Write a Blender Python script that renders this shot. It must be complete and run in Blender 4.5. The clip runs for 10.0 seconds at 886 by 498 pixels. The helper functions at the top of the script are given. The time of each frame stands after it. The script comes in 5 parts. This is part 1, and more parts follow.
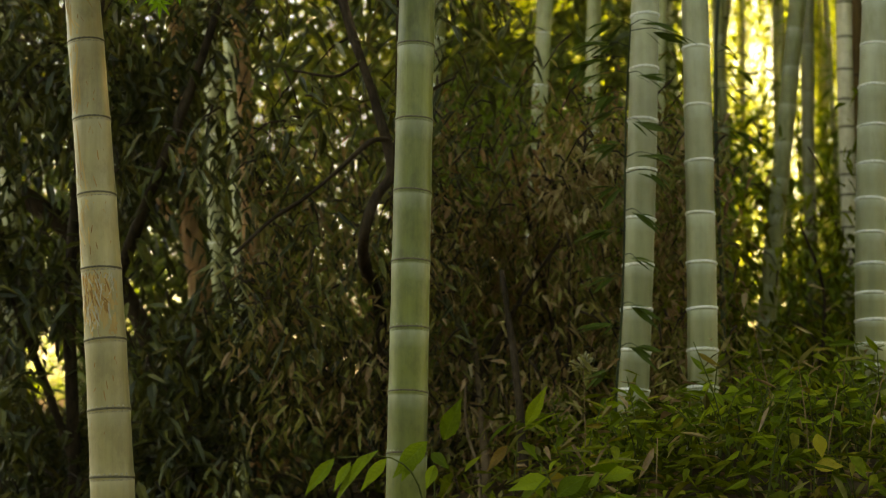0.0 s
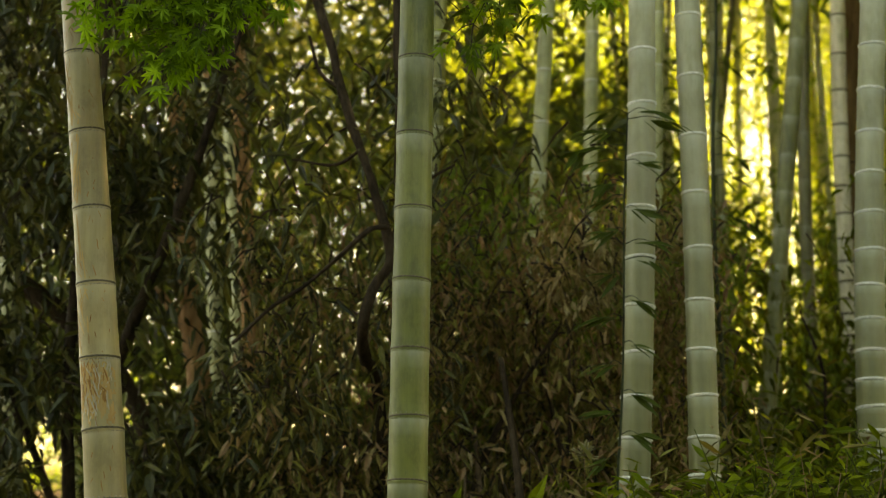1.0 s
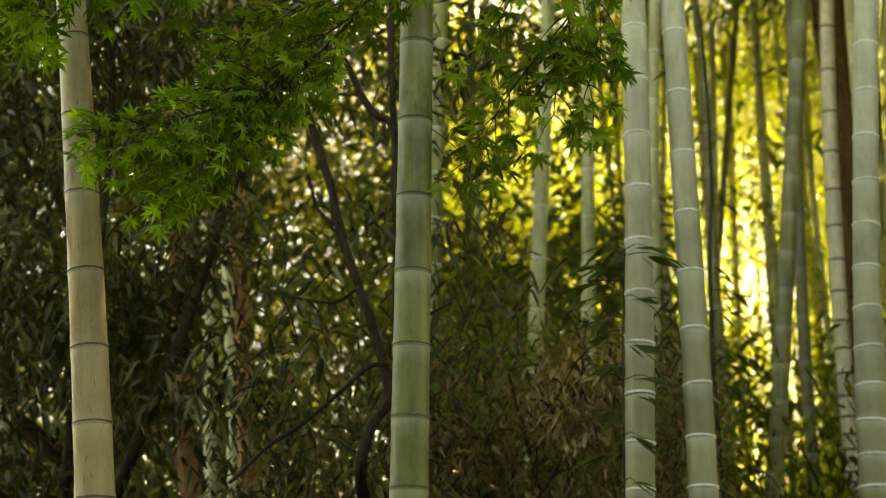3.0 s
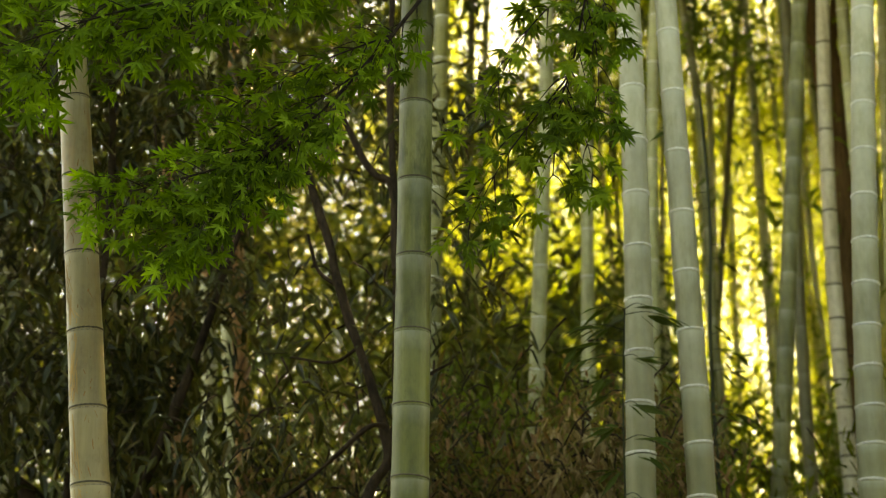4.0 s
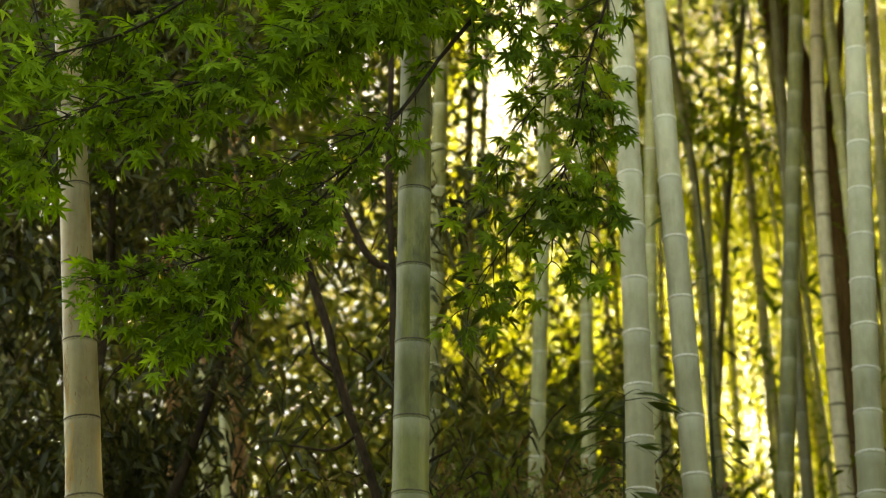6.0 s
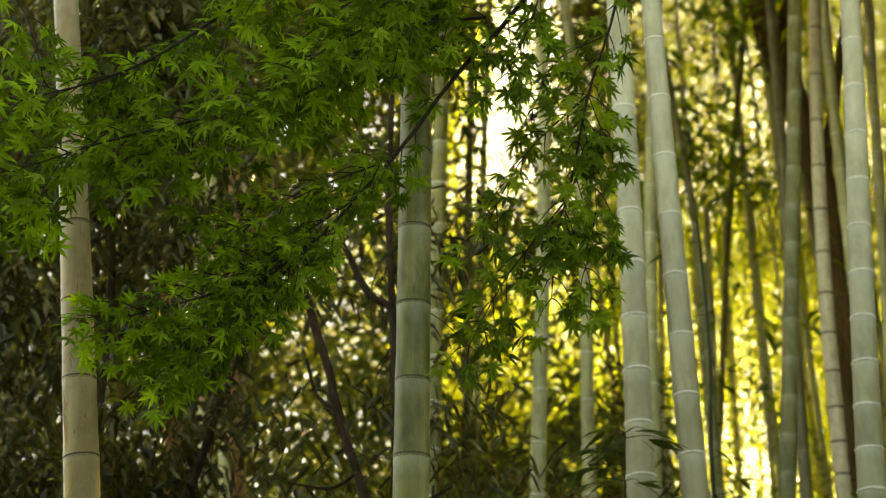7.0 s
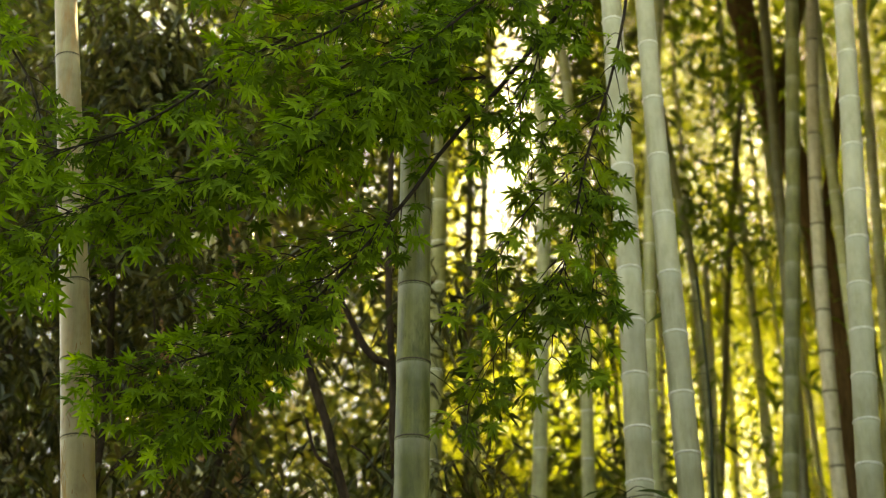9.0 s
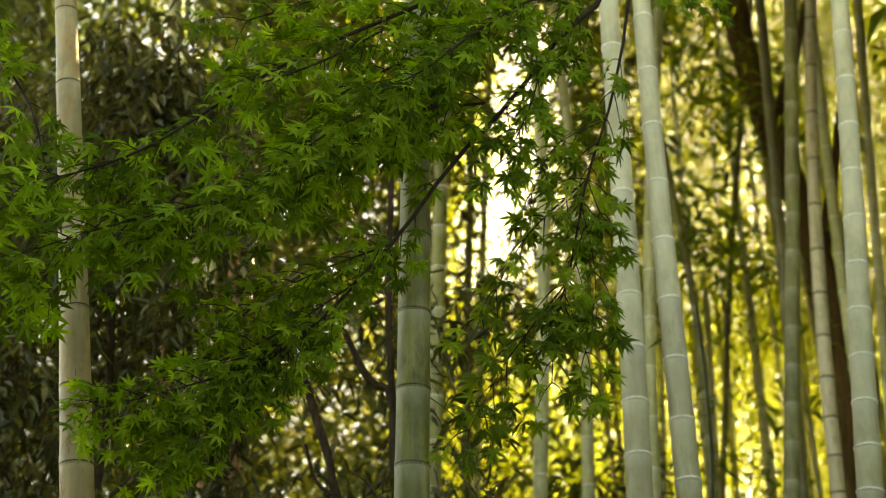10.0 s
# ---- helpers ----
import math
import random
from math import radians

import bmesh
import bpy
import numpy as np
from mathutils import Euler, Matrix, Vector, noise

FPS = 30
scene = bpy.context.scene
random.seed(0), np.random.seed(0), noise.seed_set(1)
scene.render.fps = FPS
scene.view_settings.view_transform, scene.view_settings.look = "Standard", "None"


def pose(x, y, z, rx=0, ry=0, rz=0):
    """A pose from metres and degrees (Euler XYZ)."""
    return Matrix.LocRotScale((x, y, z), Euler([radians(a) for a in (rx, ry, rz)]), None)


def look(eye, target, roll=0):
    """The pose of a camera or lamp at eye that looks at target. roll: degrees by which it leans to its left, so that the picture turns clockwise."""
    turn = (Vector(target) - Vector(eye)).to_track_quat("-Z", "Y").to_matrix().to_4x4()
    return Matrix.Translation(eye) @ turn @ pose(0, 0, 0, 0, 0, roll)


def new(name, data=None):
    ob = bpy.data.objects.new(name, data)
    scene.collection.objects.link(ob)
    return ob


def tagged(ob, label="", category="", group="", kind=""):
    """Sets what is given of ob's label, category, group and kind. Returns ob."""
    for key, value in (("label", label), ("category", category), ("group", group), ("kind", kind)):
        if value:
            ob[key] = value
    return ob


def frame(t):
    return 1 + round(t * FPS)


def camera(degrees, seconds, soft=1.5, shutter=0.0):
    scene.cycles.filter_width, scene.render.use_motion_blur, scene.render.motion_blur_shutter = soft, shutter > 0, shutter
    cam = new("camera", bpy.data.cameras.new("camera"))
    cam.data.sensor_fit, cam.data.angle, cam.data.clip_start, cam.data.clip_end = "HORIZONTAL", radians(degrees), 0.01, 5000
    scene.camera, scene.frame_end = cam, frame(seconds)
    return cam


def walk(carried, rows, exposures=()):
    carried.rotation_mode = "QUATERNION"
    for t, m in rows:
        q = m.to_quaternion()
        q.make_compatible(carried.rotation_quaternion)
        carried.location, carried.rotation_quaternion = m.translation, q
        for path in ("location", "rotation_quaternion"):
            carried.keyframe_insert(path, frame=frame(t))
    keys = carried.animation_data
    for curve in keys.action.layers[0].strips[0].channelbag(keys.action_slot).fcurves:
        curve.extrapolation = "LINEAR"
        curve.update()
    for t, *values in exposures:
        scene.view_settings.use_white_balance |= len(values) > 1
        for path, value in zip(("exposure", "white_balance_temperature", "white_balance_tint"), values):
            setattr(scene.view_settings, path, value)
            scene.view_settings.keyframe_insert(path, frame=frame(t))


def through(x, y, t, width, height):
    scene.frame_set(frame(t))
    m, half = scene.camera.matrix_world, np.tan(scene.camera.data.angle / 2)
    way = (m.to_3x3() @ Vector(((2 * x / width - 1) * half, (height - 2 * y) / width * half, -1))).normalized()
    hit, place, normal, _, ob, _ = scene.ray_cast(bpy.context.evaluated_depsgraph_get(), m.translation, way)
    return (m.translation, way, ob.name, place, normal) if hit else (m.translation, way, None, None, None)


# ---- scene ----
cam = camera(33.57, 10.0, soft=1.15)
cam.data.dof.use_dof = True
cam.data.dof.focus_distance = 4.05
cam.data.dof.aperture_fstop = 3.4

EYE, TILT = 1.5, 5.0
# seconds, yaw, pitch, roll: a tripod head that tilts slowly upwards
ROWS = [
    (0.0, 0.0, 0.0, 0.0), (0.5, 0.0, 1.71, 0.12), (1.0, -0.04, 3.42, 0.20), (1.5, -0.08, 4.84, 0.28),
    (2.0, -0.10, 6.35, 0.38), (2.5, -0.12, 7.55, 0.44), (4.0, -0.18, 11.08, 0.63), (4.5, -0.20, 12.02, 0.67),
    (5.0, -0.22, 12.90, 0.71), (5.5, -0.24, 13.63, 0.76), (6.0, -0.27, 14.45, 0.79), (7.5, -0.30, 16.54, 0.86),
    (8.0, -0.32, 17.16, 0.88), (8.5, -0.33, 17.68, 0.89), (9.0, -0.34, 18.18, 0.91), (9.5, -0.35, 18.66, 0.92),
    (10.0, -0.36, 19.18, 0.95),
]
walk(cam, [(t, pose(0, 0, EYE, TILT, 0, 0) @ pose(0, 0, 0, 90 + pitch, 0, yaw) @ pose(0, 0, 0, 0, 0, -roll))
           for t, yaw, pitch, roll in ROWS], exposures=[(0.0, 3.88, 13000, 6), (2.5, 3.96, 13000, 6), (10.0, 3.91, 13000, 6)])

# ---- light: a low sun behind the grove, ahead and to the right, and the open sky ----
SUN_AZ, SUN_EL = 30.0, 42.0     # degrees clockwise from straight ahead, and above the horizon
world = bpy.data.worlds.new("sky")
scene.world = world
world.use_nodes = True
wn = world.node_tree.nodes
sky = wn.new("ShaderNodeTexSky")
sky.sky_type, sky.sun_disc = "NISHITA", False
sky.air_density, sky.dust_density, sky.ozone_density = 1.0, 1.6, 0.5
sky.sun_elevation, sky.sun_rotation = radians(SUN_EL), radians(SUN_AZ)
world.node_tree.links.new(sky.outputs[0], wn["Background"].inputs[0])
wn["Background"].inputs[1].default_value = 0.066

sun = new("sun", bpy.data.lights.new("sun", "SUN"))
sun.data.energy, sun.data.angle, sun.data.color = 4.6, radians(0.6), (1.0, 0.86, 0.62)
sun_dir = Vector((math.sin(radians(SUN_AZ)) * math.cos(radians(SUN_EL)),
                  math.cos(radians(SUN_AZ)) * math.cos(radians(SUN_EL)), math.sin(radians(SUN_EL))))
sun.matrix_world = look(sun_dir * 60, (0, 0, 0))


# ---- materials ----
def nodes_of(name):
    m = bpy.data.materials.new(name)
    m.use_nodes = True
    nt = m.node_tree
    return m, nt, nt.nodes, nt.links, nt.nodes["Principled BSDF"]


def ramp(nodes, *stops):
    r = nodes.new("ShaderNodeValToRGB")
    el = r.color_ramp.elements
    while len(el) < len(stops):
        el.new(0.5)
    for e, (p, c) in zip(el, stops):
        e.position, e.color = p, (*c, 1)
    return r


def noise_tex(nodes, links, scale, detail=4.0, stretch=(1, 1, 1), rough=0.55, coord="Object"):
    tc = nodes.new("ShaderNodeTexCoord")
    mp = nodes.new("ShaderNodeMapping")
    mp.inputs["Scale"].default_value = stretch
    n = nodes.new("ShaderNodeTexNoise")
    n.inputs["Scale"].default_value, n.inputs["Detail"].default_value = scale, detail
    n.inputs["Roughness"].default_value = rough
    links.new(tc.outputs[coord], mp.inputs[0])
    links.new(mp.outputs[0], n.inputs["Vector"])
    return n


def mix_col(nodes, links, fac, a, b, mode="MIX"):
    mx = nodes.new("ShaderNodeMix")
    mx.data_type, mx.blend_type = "RGBA", mode
    for sock, v in ((mx.inputs[0], fac), (mx.inputs[6], a), (mx.inputs[7], b)):
        if isinstance(v, (int, float)):
            sock.default_value = v
        elif isinstance(v, tuple):
            sock.default_value = (*v, 1)
        else:
            links.new(v, sock)
    return mx.outputs[2]


def bump(nodes, links, height, bsdf, strength=0.3, distance=0.004):
    b = nodes.new("ShaderNodeBump")
    b.inputs["Strength"].default_value, b.inputs["Distance"].default_value = strength, distance
    links.new(height, b.inputs["Height"])
    links.new(b.outputs[0], bsdf.inputs["Normal"])


def bamboo_skin(name, dark, mid, pale, wax=(0.52, 0.53, 0.40), wax_amount=0.5, stain=None, stain_at=(0.56, 0.7), rough=0.42, mottle=0.8, sheen=0.08, bare=None, grain=0.55):
    """Green culm skin: long fibres up the stem, cloudy bloom, a waxy band under each node. bare: the colour of old joints that have lost their bloom."""
    m, nt, nodes, links, bsdf = nodes_of(name)
    fibre = noise_tex(nodes, links, 6.0, 6, (4.4, 4.4, 0.16), 0.66)
    cloud = noise_tex(nodes, links, 5.0, 4, (1.6, 1.6, 0.8), 0.6)
    c1 = ramp(nodes, (0.36, dark), (0.5, mid), (0.64, pale))
    links.new(fibre.outputs[0], c1.inputs[0])
    c2 = ramp(nodes, (0.34, dark), (0.5, mid), (0.66, pale))
    links.new(cloud.outputs[0], c2.inputs[0])
    col = mix_col(nodes, links, grain, c2.outputs[0], c1.outputs[0])
    if stain:
        patch = noise_tex(nodes, links, 3.6, 7, (4.2, 4.2, 0.8), 0.72)
        pr = ramp(nodes, (stain_at[0], (0, 0, 0)), (stain_at[1], (1, 1, 1)))
        links.new(patch.outputs[0], pr.inputs[0])
        col = mix_col(nodes, links, pr.outputs[0], col, stain)
    if bare:
        keep = nodes.new("ShaderNodeAttribute")
        keep.attribute_name = "bloom"
        worn = ramp(nodes, (0.3, tuple(0.8 * v for v in bare)), (0.52, bare), (0.72, tuple(1.22 * v for v in bare)))
        links.new(fibre.outputs[0], worn.inputs[0])
        col = mix_col(nodes, links, keep.outputs["Fac"], worn.outputs[0], col)
    blotch = noise_tex(nodes, links, 26.0, 5, (1.0, 1.0, 0.55), 0.7)
    br = ramp(nodes, (0.38, (0.74, 0.72, 0.68)), (0.52, (1.0, 1.0, 1.0)), (0.68, (1.12, 1.11, 1.08)))
    links.new(blotch.outputs[0], br.inputs[0])
    col = mix_col(nodes, links, mottle, col, mix_col(nodes, links, 1.0, col, br.outputs[0], "MULTIPLY"))
    at = nodes.new("ShaderNodeAttribute")
    at.attribute_name = "wax"
    soft = noise_tex(nodes, links, 30.0, 3, (1, 1, 0.4))
    mul = nodes.new("ShaderNodeMath")
    mul.operation = "MULTIPLY"
    links.new(at.outputs["Fac"], mul.inputs[0])
    links.new(soft.outputs[0], mul.inputs[1])
    mul2 = nodes.new("ShaderNodeMath")
    mul2.operation, mul2.use_clamp = "MULTIPLY", True
    mul2.inputs[1].default_value = wax_amount * 2
    links.new(mul.outputs[0], mul2.inputs[0])
    col = mix_col(nodes, links, mul2.outputs[0], col, wax)
    at2 = nodes.new("ShaderNodeAttribute")
    at2.attribute_name = "tone"
    hsv = nodes.new("ShaderNodeHueSaturation")
    links.new(col, hsv.inputs["Color"])
    links.new(at2.outputs["Fac"], hsv.inputs["Value"])
    links.new(hsv.outputs[0], bsdf.inputs["Base Color"])
    speck = noise_tex(nodes, links, 160.0, 2)
    rr = nodes.new("ShaderNodeMapRange")
    rr.inputs["To Min"].default_value, rr.inputs["To Max"].default_value = rough - 0.1, rough + 0.18
    links.new(cloud.outputs[0], rr.inputs[0])
    links.new(rr.outputs[0], bsdf.inputs["Roughness"])
    bump(nodes, links, fibre.outputs[0], bsdf, 0.25, 0.0012)
    bsdf.inputs["Specular IOR Level"].default_value = 0.4
    bsdf.inputs["Sheen Weight"].default_value, bsdf.inputs["Sheen Roughness"].default_value = sheen, 0.4
    return m


def plain(name, a, b, scale=20.0, rough=0.7, stretch=(1, 1, 1), bumped=0.4, dist=0.004):
    m, nt, nodes, links, bsdf = nodes_of(name)
    n = noise_tex(nodes, links, scale, 6, stretch, 0.65)
    big = noise_tex(nodes, links, scale * 0.17, 3, stretch)
    c = ramp(nodes, (0.3, a), (0.7, b))
    links.new(n.outputs[0], c.inputs[0])
    c2 = ramp(nodes, (0.35, (0.6, 0.6, 0.6)), (0.65, (1.15, 1.15, 1.15)))
    links.new(big.outputs[0], c2.inputs[0])
    links.new(mix_col(nodes, links, 1.0, c.outputs[0], c2.outputs[0], "MULTIPLY"), bsdf.inputs["Base Color"])
    bsdf.inputs["Roughness"].default_value = rough
    bsdf.inputs["Specular IOR Level"].default_value = 0.5 * (1 - rough) + 0.02
    bump(nodes, links, n.outputs[0], bsdf, bumped, dist)
    return m


def leaf_skin(name, stops, through=None, share=0.35, rough=0.45, per="island", rib=0.0, gloss=0.35):
    """Leaf blades: each with its own tone, veined gloss, some light let through."""
    m, nt, nodes, links, bsdf = nodes_of(name)
    if per == "island":
        src = nodes.new("ShaderNodeNewGeometry").outputs["Random Per Island"]
    else:
        src = nodes.new("ShaderNodeObjectInfo").outputs["Random"]
    c = ramp(nodes, *stops)
    links.new(src, c.inputs[0])
    spots = noise_tex(nodes, links, 45.0, 3)
    sp = ramp(nodes, (0.35, (0.72, 0.72, 0.68)), (0.65, (1.12, 1.12, 1.1)))
    links.new(spots.outputs[0], sp.inputs[0])
    col = mix_col(nodes, links, 1.0, c.outputs[0], sp.outputs[0], "MULTIPLY")
    if rib:
        tc = nodes.new("ShaderNodeTexCoord")
        sep = nodes.new("ShaderNodeSeparateXYZ")
        links.new(tc.outputs["Object"], sep.inputs[0])
        ab = nodes.new("ShaderNodeMath")
        ab.operation = "ABSOLUTE"
        links.new(sep.outputs[0], ab.inputs[0])
        mr = nodes.new("ShaderNodeMapRange")
        mr.inputs["From Min"].default_value, mr.inputs["From Max"].default_value = 0.008, 0.02
        mr.inputs["To Min"].default_value, mr.inputs["To Max"].default_value = rib, 0.0
        links.new(ab.outputs[0], mr.inputs[0])
        col = mix_col(nodes, links, mr.outputs[0], col, (0.30, 0.36, 0.14))
        # side veins slant up from the midrib
        slant = nodes.new("ShaderNodeMath")
        slant.operation = "MULTIPLY_ADD"
        slant.inputs[1].default_value = -0.8
        links.new(ab.outputs[0], slant.inputs[0])
        links.new(sep.outputs[1], slant.inputs[2])
        sn = nodes.new("ShaderNodeMath")
        sn.operation = "SINE"
        sc = nodes.new("ShaderNodeMath")
        sc.operation = "MULTIPLY"
        sc.inputs[1].default_value = 62.0
        links.new(slant.outputs[0], sc.inputs[0])
        links.new(sc.outputs[0], sn.inputs[0])
        bump(nodes, links, sn.outputs[0], bsdf, 0.22, 0.006)
    links.new(col, bsdf.inputs["Base Color"])
    bsdf.inputs["Roughness"].default_value = rough
    bsdf.inputs["Specular IOR Level"].default_value = gloss
    tr = nodes.new("ShaderNodeBsdfTranslucent")
    if through:
        links.new(mix_col(nodes, links, 1.0, col, through, "MULTIPLY"), tr.inputs[0])
    else:
        links.new(col, tr.inputs[0])
    ms = nodes.new("ShaderNodeMixShader")
    ms.inputs[0].default_value = share
    links.new(bsdf.outputs[0], ms.inputs[1])
    links.new(tr.outputs[0], ms.inputs[2])
    links.new(ms.outputs[0], nodes["Material Output"].inputs[0])
    return m


M = {}
M["tan"] = bamboo_skin("tan_bamboo", (0.28, 0.205, 0.09), (0.44, 0.345, 0.175), (0.54, 0.45, 0.27), wax=(0.50, 0.44, 0.28), wax_amount=0.3,
                       stain=(0.45, 0.245, 0.09), stain_at=(0.50, 0.66), mottle=0.6, sheen=0.04, bare=(0.31, 0.245, 0.105))
M["green"] = bamboo_skin("green_bamboo", (0.105, 0.105, 0.022), (0.215, 0.205, 0.058), (0.355, 0.335, 0.145), wax_amount=0.3, stain=(0.06, 0.068, 0.012), stain_at=(0.50, 0.62), rough=0.42, sheen=0.02, bare=(0.135, 0.145, 0.028))
M["bloom"] = bamboo_skin("bloomed_bamboo", (0.36, 0.34, 0.195), (0.525, 0.495, 0.33), (0.615, 0.585, 0.41), wax_amount=0.5, stain=(0.28, 0.275, 0.13), stain_at=(0.56, 0.76), mottle=0.3, bare=(0.20, 0.195, 0.082), grain=0.22)
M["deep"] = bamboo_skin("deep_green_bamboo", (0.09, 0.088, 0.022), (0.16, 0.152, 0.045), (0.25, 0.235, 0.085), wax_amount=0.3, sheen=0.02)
M["rosy"] = bamboo_skin("old_tan_bamboo", (0.40, 0.33, 0.20), (0.54, 0.46, 0.30), (0.64, 0.56, 0.40), wax_amount=0.2)
# haze and sunlight on far stems are put into these pale colours
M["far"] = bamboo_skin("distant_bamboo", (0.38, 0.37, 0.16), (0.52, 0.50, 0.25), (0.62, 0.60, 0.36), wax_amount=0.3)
M["mid"] = bamboo_skin("grove_bamboo", (0.25, 0.25, 0.10), (0.38, 0.37, 0.17), (0.48, 0.46, 0.25), wax_amount=0.3)
# the shade on backlit stems is put into this dark skin
M["dusk"] = bamboo_skin("shade_painted_bamboo", (0.09, 0.08, 0.032), (0.15, 0.135, 0.055), (0.22, 0.19, 0.085), wax_amount=0.15)
M["wax_ring"] = plain("waxy_node", (0.78, 0.76, 0.64), (0.92, 0.90, 0.8), 60, 0.6, bumped=0.2, dist=0.001)
M["dark_ring"] = plain("brown_node", (0.06, 0.05, 0.028), (0.17, 0.14, 0.085), 70, 0.7, bumped=0.3, dist=0.001)
M["lip_tan"] = plain("tan_lip", (0.26, 0.21, 0.12), (0.42, 0.37, 0.24), 60, 0.55, bumped=0.2, dist=0.001)
M["lip_green"] = plain("green_lip", (0.10, 0.115, 0.035), (0.28, 0.29, 0.15), 60, 0.45, bumped=0.2, dist=0.001)
M["bark"] = plain("dark_bark", (0.02, 0.014, 0.008), (0.07, 0.048, 0.029), 60, 0.85, (1, 1, 0.4), 0.7, 0.004)
M["cedar"] = plain("red_brown_bark", (0.08, 0.046, 0.018), (0.26, 0.155, 0.07), 22, 0.9, (3, 3, 0.25), 0.9, 0.02)
M["ochre"] = plain("ochre_bark", (0.22, 0.11, 0.045), (0.48, 0.27, 0.13), 18, 0.85, (2, 2, 0.5), 0.7, 0.01)
M["twig"] = plain("maple_bark", (0.018, 0.014, 0.009), (0.055, 0.04, 0.025), 90, 0.75, (1, 1, 1), 0.5, 0.002)
M["soil"] = plain("forest_soil", (0.02, 0.014, 0.008), (0.085, 0.055, 0.028), 9, 0.95, (1, 1, 1), 1.0, 0.03)
M["stem"] = plain("green_stem", (0.05, 0.062, 0.012), (0.11, 0.12, 0.03), 50, 0.85)
M["seed"] = plain("pale_seed", (0.22, 0.2, 0.09), (0.38, 0.34, 0.17), 80, 0.8)
M["stick"] = plain("brown_stick", (0.07, 0.045, 0.025), (0.17, 0.115, 0.065), 40, 0.85, (1, 1, 0.3), 0.6, 0.003)
M["straw"] = plain("dry_stem", (0.16, 0.095, 0.04), (0.30, 0.20, 0.10), 50, 0.85)
M["maple"] = leaf_skin("maple_leaf_green", ((0.0, (0.05, 0.09, 0.011)), (0.4, (0.118, 0.208, 0.02)), (0.75, (0.19, 0.318, 0.031)), (1.0, (0.265, 0.415, 0.044))),
                       (1.15, 1.25, 0.5), 0.48, 0.7, gloss=0.06)
M["maple_single"] = leaf_skin("maple_leaf_fresh", ((0.0, (0.064, 0.108, 0.014)), (0.5, (0.133, 0.218, 0.025)), (0.8, (0.212, 0.33, 0.033)), (1.0, (0.285, 0.41, 0.043))),
                              (1.4, 1.3, 0.5), 0.45, 0.7, "object", gloss=0.06)
M["dark_leaf"] = leaf_skin("evergreen_leaf", ((0.0, (0.026, 0.032, 0.008)), (0.55, (0.068, 0.072, 0.016)), (0.88, (0.13, 0.122, 0.03)),
                                              (1.0, (0.13, 0.10, 0.03))), (1.2, 1.1, 0.5), 0.18, 0.38, gloss=0.3)
M["dry_leaf"] = leaf_skin("withered_leaf", ((0.0, (0.085, 0.075, 0.025)), (0.3, (0.19, 0.185, 0.045)), (0.45, (0.32, 0.205, 0.11)), (0.6, (0.19, 0.115, 0.06)), (0.75, (0.21, 0.21, 0.05)),
                                            (0.95, (0.30, 0.20, 0.11)), (1.0, (0.44, 0.35, 0.20))), (1.2, 0.95, 0.6), 0.25, 0.65, gloss=0.12)
M["herb"] = leaf_skin("undergrowth_leaf", ((0.0, (0.045, 0.055, 0.007)), (0.5, (0.105, 0.122, 0.012)), (0.9, (0.18, 0.19, 0.02)),
                                           (1.0, (0.20, 0.13, 0.03))), (1.2, 1.2, 0.5), 0.3, 0.75, gloss=0.04)
M["herb_single"] = leaf_skin("broad_leaf", ((0.0, (0.065, 0.095, 0.009)), (0.6, (0.15, 0.20, 0.017)), (0.9, (0.26, 0.31, 0.028)),
                                            (0.97, (0.30, 0.26, 0.03)), (1.0, (0.22, 0.12, 0.04))), (1.2, 1.2, 0.5), 0.4, 0.7, "object", 0.08, 0.06)
M["bamboo_leaf"] = leaf_skin("bamboo_leaf", ((0.0, (0.035, 0.052, 0.009)), (0.6, (0.06, 0.09, 0.014)), (1.0, (0.11, 0.14, 0.026))),
                             (1.2, 1.2, 0.5), 0.35, 0.5, gloss=0.15)
# sun and shade of the grove are put into these leaf tones
M["far_sunlit"] = leaf_skin("far_leaf_sun_tone", ((0.0, (0.098, 0.118, 0.032)), (0.5, (0.18, 0.208, 0.064)), (1.0, (0.265, 0.285, 0.112))),
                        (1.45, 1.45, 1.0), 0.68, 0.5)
M["sunlit"] = leaf_skin("bamboo_leaf_sun_tone", ((0.0, (0.18, 0.215, 0.046)), (0.5, (0.25, 0.292, 0.064)), (1.0, (0.34, 0.375, 0.096))),
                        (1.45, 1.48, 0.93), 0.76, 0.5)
M["mid_leaf"] = leaf_skin("bamboo_leaf_shade_tone", ((0.0, (0.075, 0.115, 0.02)), (0.5, (0.145, 0.21, 0.035)), (1.0, (0.24, 0.31, 0.06))),
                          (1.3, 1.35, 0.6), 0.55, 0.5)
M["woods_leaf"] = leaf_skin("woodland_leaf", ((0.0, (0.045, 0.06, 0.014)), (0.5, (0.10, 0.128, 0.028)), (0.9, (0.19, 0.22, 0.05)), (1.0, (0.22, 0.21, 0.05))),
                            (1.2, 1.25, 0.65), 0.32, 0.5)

rng = np.random.default_rng(7)


# ---- mesh helpers ----
def mesh_object(name, verts, faces, material, parent=None, label="", smooth=True, place=None):
    me = bpy.data.meshes.new(name)
    me.from_pydata([tuple(v) for v in verts], [], faces)
    me.materials.append(material)
    if smooth:
        me.polygons.foreach_set("use_smooth", [True] * len(me.polygons))
    me.update()
    ob = new(name, me)
    if parent:
        ob.parent = parent
    if place is not None:
        ob.matrix_basis = place
    if label:
        ob["label"] = label
    return ob


def shared(name, me, parent, m):
    ob = new(name, me)
    ob.parent = parent
    ob.matrix_basis = m
    return ob


